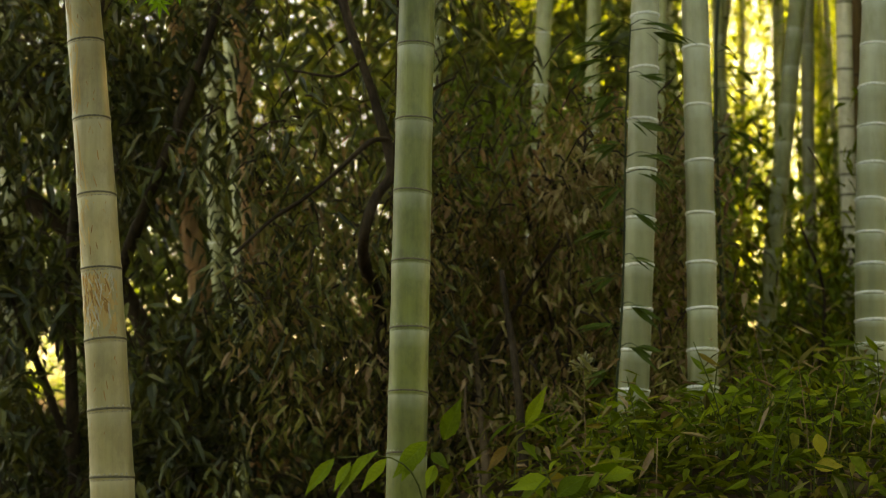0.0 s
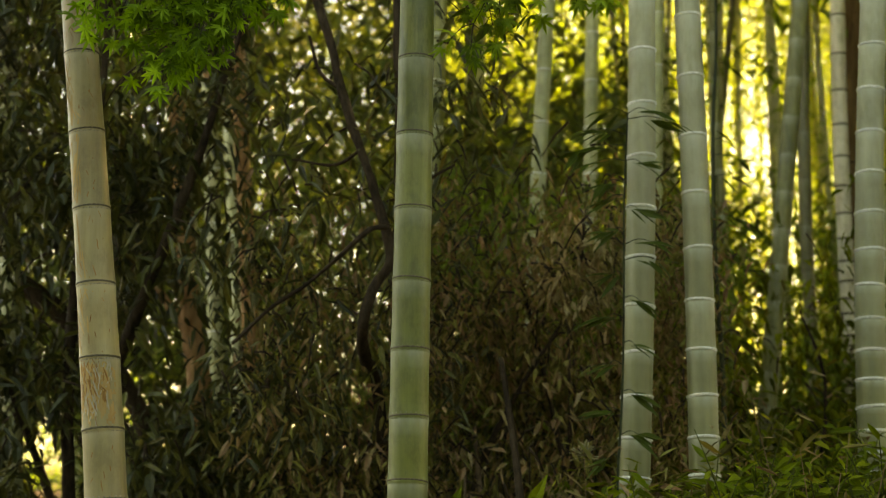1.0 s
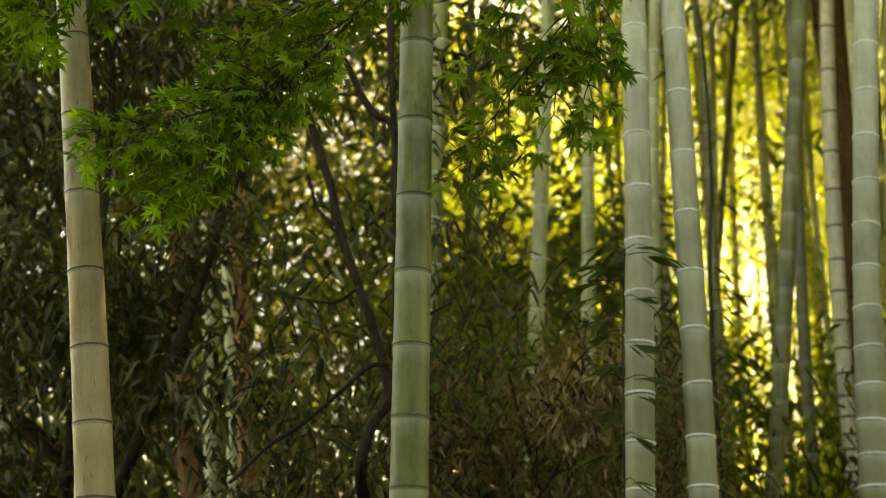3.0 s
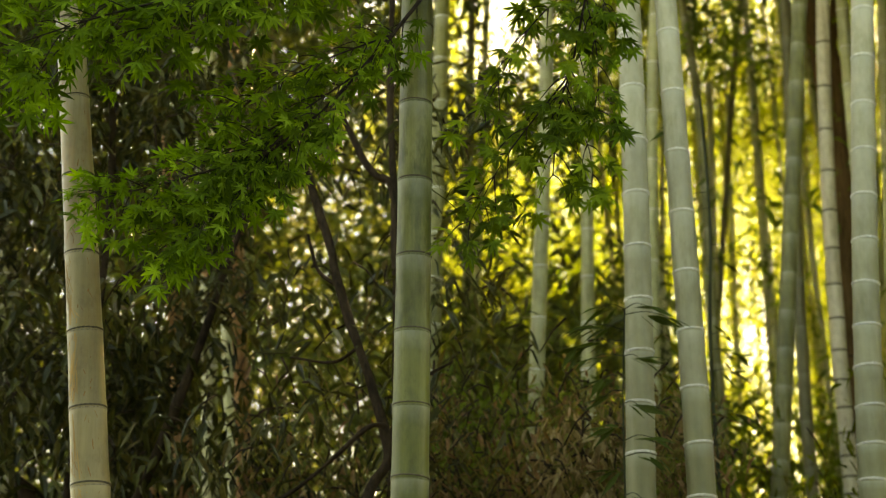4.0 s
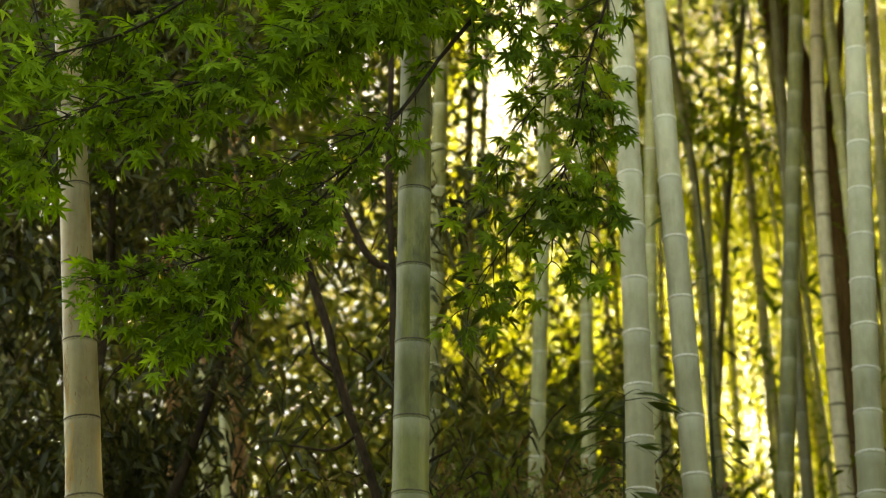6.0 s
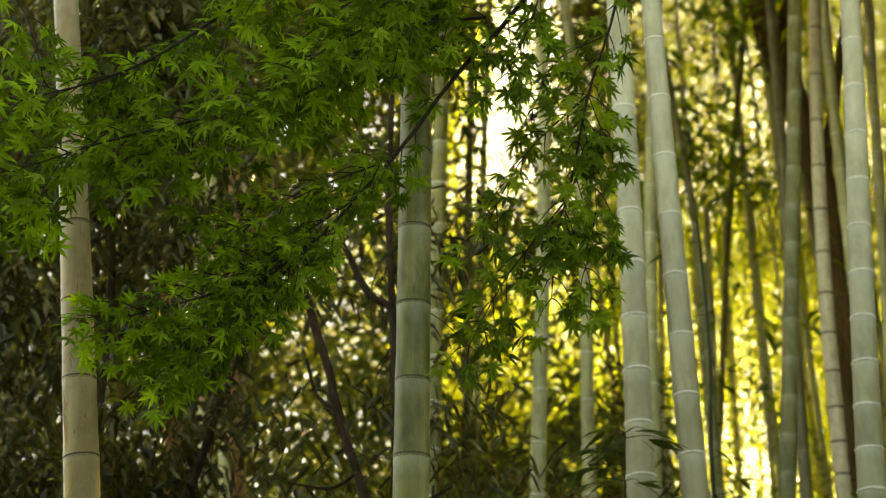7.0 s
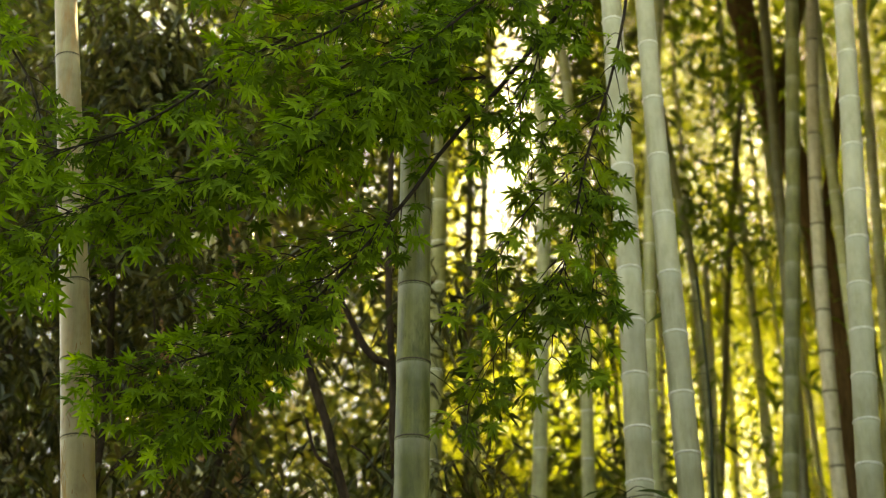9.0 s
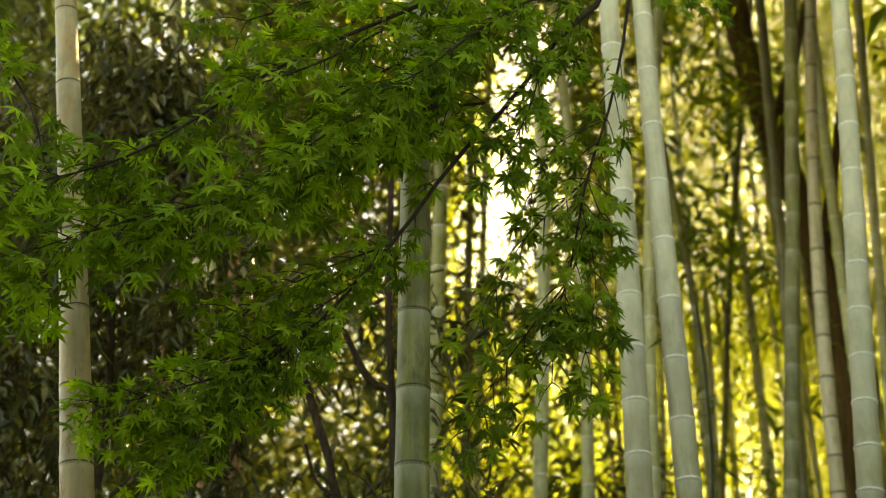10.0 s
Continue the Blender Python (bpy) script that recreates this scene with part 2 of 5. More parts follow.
def curve_points(points, n):
    """A smooth line of n points through the given ones."""
    p = np.array(points, float)
    p = np.vstack([2 * p[0] - p[1], p, 2 * p[-1] - p[-2]])
    out = []
    for u in np.linspace(0, len(p) - 3 - 1e-6, n):
        i = int(u)
        f = u - i
        a, b, c, d = p[i:i + 4]
        out.append(0.5 * (2 * b + (c - a) * f + (2 * a - 5 * b + 4 * c - d) * f * f + (3 * b - a - 3 * c + d) * f ** 3))
    return np.array(out)


def tube_arrays(path, radii, sides=8, wobble=0.0):
    path = np.asarray(path, float)
    d = np.gradient(path, axis=0)
    d /= np.linalg.norm(d, axis=1)[:, None] + 1e-9
    up = np.array([0.0, 1.0, 0.0]) if abs(d[0][1]) < 0.8 else np.array([1.0, 0, 0])
    verts, faces = [], []
    for i, (p, t) in enumerate(zip(path, d)):
        u = up - t * np.dot(up, t)
        u /= np.linalg.norm(u)
        w = np.cross(t, u)
        for k in range(sides):
            a = 2 * math.pi * k / sides
            r = radii[i] * (1 + wobble * noise.noise(Vector((*(p * 6 + k * 1.3),))))
            verts.append(p + (u * math.cos(a) + w * math.sin(a)) * r)
    for i in range(len(path) - 1):
        for k in range(sides):
            a, b = i * sides + k, i * sides + (k + 1) % sides
            faces.append((a, b, b + sides, a + sides))
    n = len(verts)
    verts += [path[0], path[-1]]
    for k in range(sides):
        faces.append((n, (k + 1) % sides, k))
        faces.append((n + 1, n - 1 - sides + 1 + k, n - sides + (k + 1) % sides))
    return verts, faces


def limb(name, points, r0, r1, material, parent=None, label="", n=14, sides=8, wobble=0.15):
    path = curve_points(points, n)
    v, f = tube_arrays(path, np.linspace(r0, r1, n), sides, wobble)
    return mesh_object(name, v, f, material, parent, label)


def ground_z(x, y):
    """The lie of the land: a bank that climbs from the path, higher to the right."""
    s = lambda a, b, v: (lambda t: t * t * (3 - 2 * t))(min(1, max(0, (v - a) / (b - a))))
    right = s(-1.6, 1.1, x)
    bank = (0.45 + 0.75 * right) * s(1.0, 4.6, y)
    hill = 0.06 * max(0, y - 4.6) * (0.6 + 0.5 * right) * (1 - s(14, 30, y)) + 0.6 * s(14, 30, y)
    bumps = 0.06 * noise.noise(Vector((x * 1.3, y * 1.3, 0))) + 0.02 * noise.noise(Vector((x * 5, y * 5, 3)))
    return bank + hill + bumps * s(0.5, 2.5, y)


# leaf blades: (verts, faces), unit length along +y, face up +z
def lance_blade(width=0.24, fold=0.05, sag=0.12):
    v = [(0, 0, 0), (-width * 0.42, 0.28, fold), (0, 0.30, -0.02), (width * 0.42, 0.28, fold), (-width * 0.36, 0.6, fold - sag * 0.5),
         (0, 0.62, -0.02 - sag * 0.5), (width * 0.36, 0.6, fold - sag * 0.5), (0, 1.0, -sag)]
    f = [(0, 2, 1), (0, 3, 2), (1, 2, 5, 4), (2, 3, 6, 5), (4, 5, 7), (5, 6, 7)]
    return np.array(v, float), f


def kite_blade(width=0.24, fold=0.05, sag=0.1):
    v = [(0, 0, 0), (-width / 2, 0.4, fold), (width / 2, 0.4, fold), (0, 1.0, -sag)]
    return np.array(v, float), [(0, 2, 3), (0, 3, 1)]


def ovate_blade(width=0.62, fold=0.07, sag=0.2):
    v, f, n = [(0, 0, 0)], [], 6
    prof = [0.55, 0.93, 1.0, 0.82, 0.45]
    for i, w in enumerate(prof):
        y = (i + 1) / n * 0.96
        z = -sag * y * y
        v += [(-width / 2 * w, y, z + fold * w), (0, y, z), (width / 2 * w, y, z + fold * w)]
    v.append((0, 1.05, -sag * 1.1))
    f += [(0, 2, 1), (0, 3, 2)]
    for i in range(4):
        a = 1 + i * 3
        f += [(a, a + 1, a + 4, a + 3), (a + 1, a + 2, a + 5, a + 4)]
    f += [(13, 14, 16), (14, 15, 16)]
    return np.array(v, float), f


def maple_blade(seed=0):
    """Seven pointed lobes round the stalk's end, the tips bent down."""
    r = random.Random(seed)
    lobes = [(-128, 0.42), (-84, 0.70), (-42, 0.92), (0, 1.0), (42, 0.92), (84, 0.70), (128, 0.42)]
    v, f = [(0, 0, 0)], []
    droop = r.uniform(0.12, 0.3)
    ring = []
    for i, (ang, ln) in enumerate(lobes):
        ang += r.uniform(-5, 5)
        ln *= r.uniform(0.9, 1.08) * 0.66
        a = radians(ang)
        d = (math.sin(a), math.cos(a))
        s = (d[1], -d[0])
        w = 0.074 * (0.75 + 0.4 * ln)
        if i == 0:
            b = radians(ang - 26)
            ring.append(len(v)); v.append((0.08 * math.sin(b), 0.08 * math.cos(b), 0))
        idx = len(v)
        v += [(d[0] * ln * 0.48 - s[0] * w, d[1] * ln * 0.48 - s[1] * w, 0.005 - droop * 0.10),
              (d[0] * ln, d[1] * ln, -droop * ln * 0.8),
              (d[0] * ln * 0.48 + s[0] * w, d[1] * ln * 0.48 + s[1] * w, 0.005 - droop * 0.10),
              (d[0] * ln * 0.5, d[1] * ln * 0.5, -0.02 - droop * 0.10)]
        b = radians(ang + (22 if i < 6 else 26))
        nl = 0.165 if i < 6 else 0.08
        v.append((nl * math.sin(b), nl * math.cos(b), 0.0))
        p = ring[-1]
        f += [(0, idx + 3, idx, p), (idx, idx + 3, idx + 1), (idx + 3, idx + 2, idx + 1), (0, idx + 4, idx + 2, idx + 3)]
        ring.append(idx + 4)
    # stalk
    k = len(v)
    v += [(-0.012, 0, 0), (0.012, 0, 0), (0.006, -0.42, 0.05), (-0.006, -0.42, 0.05)]
    f.append((k, k + 1, k + 2, k + 3))
    return np.array(v, float), f


def frames_from(dirs, faces_up=None, roll=0.5):
    """Turns whose y goes along dirs and whose z is as near to faces_up as can be, with some roll."""
    n = len(dirs)
    d = dirs / (np.linalg.norm(dirs, axis=1)[:, None] + 1e-9)
    up = np.tile([0, 0, 1.0], (n, 1)) if faces_up is None else np.asarray(faces_up, float)
    up = up + rng.normal(0, roll, (n, 3))
    z = up - d * (up * d).sum(1)[:, None]
    z /= np.linalg.norm(z, axis=1)[:, None] + 1e-9
    x = np.cross(d, z)
    return np.stack([x, d, z], axis=2)


def leaves_arrays(blades, places, turns, sizes):
    """One soup of leaf blades, as arrays for a single mesh."""
    vs, fs, base = [], [], 0
    which = rng.integers(0, len(blades), len(places))
    for b, (bv, bf) in enumerate(blades):
        sel = np.where(which == b)[0]
        if not len(sel):
            continue
        v = np.einsum("nij,kj->nki", turns[sel], bv) * sizes[sel][:, None, None] + places[sel][:, None, :]
        vs.append(v.reshape(-1, 3))
        k = len(bv)
        for i in range(len(sel)):
            o = base + i * k
            fs.extend(tuple(o + q for q in face) for face in bf)
        base += len(sel) * k
    return np.vstack(vs), fs


def leaf_mesh(name, blades, places, turns, sizes, material, parent=None, label="", place=None):
    v, f = leaves_arrays(blades, np.asarray(places), turns, np.asarray(sizes))
    return mesh_object(name, v, f, material, parent, label, smooth=False, place=place)


def thing(name, at, label, category, group="", kind=""):
    e = new(name)
    e.location = at
    e.empty_display_size = 0.1
    return tagged(e, label, category, group, kind)


# ---- ground ----
def build_ground():
    xs = np.concatenate([np.linspace(-400, -12, 10), np.linspace(-10, 10, 90), np.linspace(12, 400, 10)])
    ys = np.concatenate([np.linspace(-400, -6, 10), np.linspace(-5, 16, 100), np.linspace(17, 40, 14), np.linspace(50, 900, 10)])
    verts = [(x, y, ground_z(x, y)) for y in ys for x in xs]
    w = len(xs)
    faces = [(j * w + i, j * w + i + 1, (j + 1) * w + i + 1, (j + 1) * w + i) for j in range(len(ys) - 1) for i in range(w - 1)]
    tagged(mesh_object("ground", verts, faces, M["soil"]), "dark forest soil bank under leaf litter", "ground", kind="structure")


build_ground()


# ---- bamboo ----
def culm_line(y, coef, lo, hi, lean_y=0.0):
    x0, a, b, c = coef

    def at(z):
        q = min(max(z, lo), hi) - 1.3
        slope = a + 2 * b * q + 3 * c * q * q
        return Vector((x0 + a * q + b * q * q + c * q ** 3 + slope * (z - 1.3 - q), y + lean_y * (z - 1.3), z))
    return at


def node_heights(first, step, growth, top, base, ease=0.0):
    """Nodes up and down the stem from a known one; the joints lengthen with height, ever more slowly."""
    zs, z, k = [first], first, 0
    while z < top:
        k += 1
        z = max(zs[-1] + 0.05, first + step * k + growth * k * k + ease * k ** 3)
        if k > 3 and (z - zs[-1] > 0.42 or z - zs[-1] < zs[-1] - zs[-2]):
            z = zs[-1] + max(0.05, zs[-1] - zs[-2])
        zs.append(z)
    z, gap = first, step - growth
    while z - gap > base:
        z -= gap
        zs.insert(0, z)
        gap = max(gap - 2 * growth, 0.06)
    return zs


def culm_mesh(at, base, top, r0, taper, nodes, sides, origin):
    path, radii, wax, tone, bloom = [], [], [], [], []
    r_at = lambda z: max(0.012, r0 - taper * (z - 1.3))
    cuts = [base] + [z for z in nodes if base + 0.03 < z < top - 0.05] + [top]
    for i in range(len(cuts) - 1):
        a, b = cuts[i], cuts[i + 1]
        tn = rng.uniform(0.88, 1.1)
        # young upper joints keep their waxy bloom, old ones at the foot have lost it
        fresh = min(1.0, max(0.0, (0.5 * (a + b) - 1.7) / 2.3)) + rng.uniform(-0.1, 0.1)
        for f, dr, wx in ((0.0, 0.035, 0.1), (0.03, 0.03, 0.05), (0.07, 0.0, 0.0), (0.35, -0.012, 0.0), (0.7, -0.008, 0.15), (0.88, 0.0, 0.7), (0.955, 0.012, 1.0), (0.975, 0.0, 0.9)):
            z = a + (b - a) * f
            path.append(at(z) - origin)
            radii.append(r_at(z) * (1 + dr))
            wax.append(wx)
            tone.append(tn)
            bloom.append(min(1.0, max(0.0, fresh + 0.1 * (f - 0.5))))
    path.append(at(top) - origin); radii.append(r_at(top)); wax.append(0); tone.append(1); bloom.append(1)
    v, f = tube_arrays([tuple(p) for p in path], radii, sides)
    wv = np.concatenate([np.repeat(wax, sides), [0, 0]])
    tv = np.concatenate([np.repeat(tone, sides), [1, 1]])
    bv = np.concatenate([np.repeat(bloom, sides), [0, 1]])
    return v, f, (("wax", wv), ("tone", tv), ("bloom", bv)), r_at


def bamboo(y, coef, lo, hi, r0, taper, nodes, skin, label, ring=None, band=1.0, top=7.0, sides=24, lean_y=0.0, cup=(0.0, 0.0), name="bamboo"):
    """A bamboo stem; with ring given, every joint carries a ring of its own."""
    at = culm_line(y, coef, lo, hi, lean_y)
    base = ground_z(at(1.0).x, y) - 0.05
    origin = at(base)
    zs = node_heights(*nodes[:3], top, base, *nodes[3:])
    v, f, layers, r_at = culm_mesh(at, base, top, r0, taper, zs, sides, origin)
    root = None
    if ring:
        root = thing(name, origin, label, "bamboo", "bamboo grove")
        culm = mesh_object("culm", v, f, M[skin], root)
    else:
        culm = mesh_object(name, v, f, M[skin], None, "", place=Matrix.Translation(origin))
        tagged(culm, label, "bamboo", "bamboo grove")
    for key, vals in layers:
        lay = culm.data.attributes.new(key, "FLOAT", "POINT")
        lay.data.foreach_set("value", vals.astype(np.float32))
    if ring:
        pale = ring == "wax_ring"
        # one joint, unit radius: a low rounded band
        hh = (0.095 * band, 0.065 * band) if pale else (0.04 * band, 0.03 * band)
        prof = [(-hh[0], 1.0), (-hh[0] * 0.6, 1.05), (0.0, 1.085 if pale else 1.05), (hh[1] * 0.7, 1.07 if pale else 1.035), (hh[1], 1.01)]
        rv, rf = [], []
        for h, r in prof:
            for k in range(24):
                a = 2 * math.pi * k / 24
                rv.append((r * math.cos(a), r * math.sin(a), h))
        for i in range(len(prof) - 1):
            for k in range(24):
                p, q = i * 24 + k, i * 24 + (k + 1) % 24
                rf.append((p, q, q + 24, p + 24))
        me = lip = None
        for z in zs:
            if not (base + 0.05 < z < top - 0.1):
                continue
            p, d = at(z) - origin, (at(z + 0.02) - at(z - 0.02)).normalized()
            turn = Vector((0, 0, 1)).rotation_difference(d).to_matrix().to_4x4()
            oblique = cup[0] + (cup[1] - cup[0]) * min(1, max(0, (z - 1.5) / 2.5))
            tilt = pose(0, 0, 0, -oblique + rng.normal(0, 1.0), rng.normal(0, 1.6), 0) @ pose(0, 0, 0, 0, 0, rng.uniform(0, 360))
            m = Matrix.Translation(p) @ turn @ tilt @ Matrix.Scale(r_at(z), 4)
            if me is None:
                ob = mesh_object("node_ring", rv, rf, M[ring], root, "pale waxy joint ring" if pale else "dark brown joint ring", place=m)
                me = ob.data
            else:
                ob = shared("node_ring", me, root, m)
            if not pale and y < 5:
                if lip is None:
                    lv, lf = [], []
                    for h, r in ((-0.19, 0.995), (-0.13, 1.014), (-0.075, 1.02), (-0.05, 1.012), (0.05, 1.012), (0.075, 1.022), (0.14, 1.014), (0.2, 0.995)):
                        lv += [(r * math.cos(2 * math.pi * q / 24), r * math.sin(2 * math.pi * q / 24), h) for q in range(24)]
                    for i in (0, 1, 2, 4, 5, 6):
                        lf += [(i * 24 + q, i * 24 + (q + 1) % 24, i * 24 + 24 + (q + 1) % 24, i * 24 + 24 + q) for q in range(24)]
                    lip = mesh_object("node_lip", lv, lf, M["lip_" + skin], ob, "pale swollen lips beside the joint").data
                else:
                    shared("node_lip", lip, ob, Matrix())
    return root, at, r_at, zs


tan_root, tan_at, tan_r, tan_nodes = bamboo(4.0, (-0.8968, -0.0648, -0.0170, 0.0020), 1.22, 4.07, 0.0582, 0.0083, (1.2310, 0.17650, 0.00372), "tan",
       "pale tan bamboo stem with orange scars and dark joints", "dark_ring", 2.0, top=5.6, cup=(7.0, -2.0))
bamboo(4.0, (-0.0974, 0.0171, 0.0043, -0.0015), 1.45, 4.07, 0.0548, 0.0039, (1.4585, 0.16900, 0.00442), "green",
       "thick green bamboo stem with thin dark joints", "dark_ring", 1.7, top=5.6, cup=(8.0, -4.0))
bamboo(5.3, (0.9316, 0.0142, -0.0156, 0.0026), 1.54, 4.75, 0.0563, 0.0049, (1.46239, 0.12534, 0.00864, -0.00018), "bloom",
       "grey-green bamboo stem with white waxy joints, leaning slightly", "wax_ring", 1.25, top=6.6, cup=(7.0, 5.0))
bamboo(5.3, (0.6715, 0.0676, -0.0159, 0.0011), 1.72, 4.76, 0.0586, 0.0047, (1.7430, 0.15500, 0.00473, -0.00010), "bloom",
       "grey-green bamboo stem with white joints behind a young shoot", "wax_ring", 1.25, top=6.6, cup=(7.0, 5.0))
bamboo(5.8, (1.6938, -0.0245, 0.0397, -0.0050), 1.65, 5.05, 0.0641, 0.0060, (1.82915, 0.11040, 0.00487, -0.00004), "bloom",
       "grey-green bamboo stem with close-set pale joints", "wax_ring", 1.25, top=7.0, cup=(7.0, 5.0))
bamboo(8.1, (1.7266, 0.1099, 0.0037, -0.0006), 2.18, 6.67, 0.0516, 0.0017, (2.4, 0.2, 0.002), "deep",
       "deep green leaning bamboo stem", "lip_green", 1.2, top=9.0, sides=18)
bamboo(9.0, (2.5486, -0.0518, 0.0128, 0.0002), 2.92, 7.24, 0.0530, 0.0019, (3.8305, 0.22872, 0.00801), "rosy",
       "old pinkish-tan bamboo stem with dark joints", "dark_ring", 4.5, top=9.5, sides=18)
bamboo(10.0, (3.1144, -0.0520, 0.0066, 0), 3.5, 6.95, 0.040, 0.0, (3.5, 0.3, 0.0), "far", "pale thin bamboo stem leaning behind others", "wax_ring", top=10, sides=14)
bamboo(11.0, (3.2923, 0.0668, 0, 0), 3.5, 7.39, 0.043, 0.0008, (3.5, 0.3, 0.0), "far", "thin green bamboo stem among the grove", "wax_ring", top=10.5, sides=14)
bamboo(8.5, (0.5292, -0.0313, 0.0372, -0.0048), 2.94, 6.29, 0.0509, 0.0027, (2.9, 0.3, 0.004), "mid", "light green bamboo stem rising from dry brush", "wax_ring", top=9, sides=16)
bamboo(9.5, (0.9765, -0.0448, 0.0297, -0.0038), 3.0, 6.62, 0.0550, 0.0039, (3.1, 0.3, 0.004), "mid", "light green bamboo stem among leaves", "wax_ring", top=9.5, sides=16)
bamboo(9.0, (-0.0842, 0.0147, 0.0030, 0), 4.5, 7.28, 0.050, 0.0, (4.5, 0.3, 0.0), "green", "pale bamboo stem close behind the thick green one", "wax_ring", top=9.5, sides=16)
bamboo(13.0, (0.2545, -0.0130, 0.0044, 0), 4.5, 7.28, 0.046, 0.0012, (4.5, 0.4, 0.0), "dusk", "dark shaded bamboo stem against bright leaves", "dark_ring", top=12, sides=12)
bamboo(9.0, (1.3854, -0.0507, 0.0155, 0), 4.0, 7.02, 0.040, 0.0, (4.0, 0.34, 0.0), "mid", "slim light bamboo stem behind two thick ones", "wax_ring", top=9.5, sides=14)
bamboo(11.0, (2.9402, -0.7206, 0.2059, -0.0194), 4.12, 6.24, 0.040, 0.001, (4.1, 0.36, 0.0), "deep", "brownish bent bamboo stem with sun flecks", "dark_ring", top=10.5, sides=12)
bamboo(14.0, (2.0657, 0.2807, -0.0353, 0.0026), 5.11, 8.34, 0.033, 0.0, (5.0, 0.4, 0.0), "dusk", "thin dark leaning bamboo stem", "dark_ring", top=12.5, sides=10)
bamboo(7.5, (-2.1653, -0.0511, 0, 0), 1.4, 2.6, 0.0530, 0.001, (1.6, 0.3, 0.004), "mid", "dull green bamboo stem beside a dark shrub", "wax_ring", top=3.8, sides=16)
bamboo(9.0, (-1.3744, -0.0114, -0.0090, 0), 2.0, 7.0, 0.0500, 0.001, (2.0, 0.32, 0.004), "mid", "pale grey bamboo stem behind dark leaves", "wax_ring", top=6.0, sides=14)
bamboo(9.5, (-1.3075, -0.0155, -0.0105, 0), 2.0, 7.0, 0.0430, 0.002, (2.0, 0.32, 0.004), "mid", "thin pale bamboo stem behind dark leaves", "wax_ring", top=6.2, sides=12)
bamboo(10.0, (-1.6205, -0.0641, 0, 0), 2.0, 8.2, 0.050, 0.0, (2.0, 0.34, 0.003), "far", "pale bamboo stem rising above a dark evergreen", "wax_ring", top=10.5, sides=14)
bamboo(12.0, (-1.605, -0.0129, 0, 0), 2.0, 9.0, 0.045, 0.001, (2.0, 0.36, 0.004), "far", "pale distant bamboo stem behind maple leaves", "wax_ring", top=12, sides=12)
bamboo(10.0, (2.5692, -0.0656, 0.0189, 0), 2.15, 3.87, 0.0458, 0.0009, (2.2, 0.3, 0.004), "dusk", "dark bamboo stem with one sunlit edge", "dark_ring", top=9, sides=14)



def scratches(root, at, r_at, lo, hi, a0, a1, n, material, name, label, width=0.0022, length=(0.012, 0.05)):
    """Short cuts in the skin, laid on the round of the stem."""
    vs, fs = [], []
    for _ in range(n):
        z, a, ln = rng.uniform(lo, hi), rng.uniform(a0, a1), rng.uniform(*length)
        lean, w = rng.normal(0, 0.35), width * rng.uniform(0.5, 1.3)
        o = len(vs)
        for g in (0, 0.33, 0.66, 1):
            zz = z + ln * (g - 0.5)
            aa = a + lean * ln * (g - 0.5) / r_at(z) + rng.normal(0, 0.01)
            for sd in (-1, 1):
                ang = aa + sd * w * (1 - abs(g - 0.5)) / r_at(z)
                c = at(zz) - root.location
                r = r_at(zz) * 1.004
                vs.append((c.x + r * math.sin(ang), c.y - r * math.cos(ang), c.z))
        for q in range(3):
            fs.append((o + 2 * q, o + 2 * q + 1, o + 2 * q + 3, o + 2 * q + 2))
    mesh_object(name, vs, fs, material, root, label)["kind"] = "stuff"


M["scar"] = plain("scarred_skin", (0.26, 0.12, 0.035), (0.44, 0.22, 0.07), 60, 0.8, bumped=0.3, dist=0.001)
M["pale_scar"] = plain("pale_scar", (0.42, 0.36, 0.24), (0.56, 0.50, 0.36), 60, 0.8, bumped=0.3, dist=0.001)


def scar_patch(root, at, r_at, lo, hi, a0, a1, material):
    """A worn patch of ochre skin with a ragged edge."""
    nz, na = 30, 26
    vs, fs = [], []
    for i in range(nz):
        for k in range(na):
            z, a = lo + (hi - lo) * i / (nz - 1), a0 + (a1 - a0) * k / (na - 1)
            c, r = at(z) - root.location, r_at(z) * 1.002
            vs.append((c.x + r * math.sin(a), c.y - r * math.cos(a), c.z))
    for i in range(nz - 1):
        for k in range(na - 1):
            edge = min(i, nz - 2 - i, k, na - 2 - k) / 6
            if noise.noise(Vector((k * 0.35, i * 0.16, 2.0))) + noise.noise(Vector((k * 0.9, i * 0.5, 7.0))) * 0.6 < min(1, edge) * 0.75 - 0.35:
                p = i * na + k
                fs.append((p, p + 1, p + na + 1, p + na))
    mesh_object("scar_patch", vs, fs, material, root, "ochre patch of worn skin")


M["worn"] = plain("worn_skin", (0.40, 0.23, 0.075), (0.46, 0.31, 0.13), 40, 0.75, (2, 2, 0.4), 0.4, 0.001)
scar_patch(tan_root, tan_at, tan_r, 1.61, 1.80, -1.15, 1.0, M["worn"])
scratches(tan_root, tan_at, tan_r, 1.66, 1.79, -1.0, 0.5, 46, M["scar"], "carving", "brown unreadable marks scratched into the skin")
scratches(tan_root, tan_at, tan_r, 1.62, 1.79, -0.9, 0.8, 40, M["pale_scar"], "scrape", "pale scraped skin")
scratches(tan_root, tan_at, tan_r, 1.3, 3.2, -1.2, 0.9, 90, M["scar"], "speckling", "scattered brown specks", 0.0013, (0.004, 0.03))
scratches(tan_root, tan_at, tan_r, 1.82, 2.6, -1.1, -0.3, 40, M["worn"], "scuffing", "long ochre scuffs down the skin", 0.003, (0.03, 0.12))

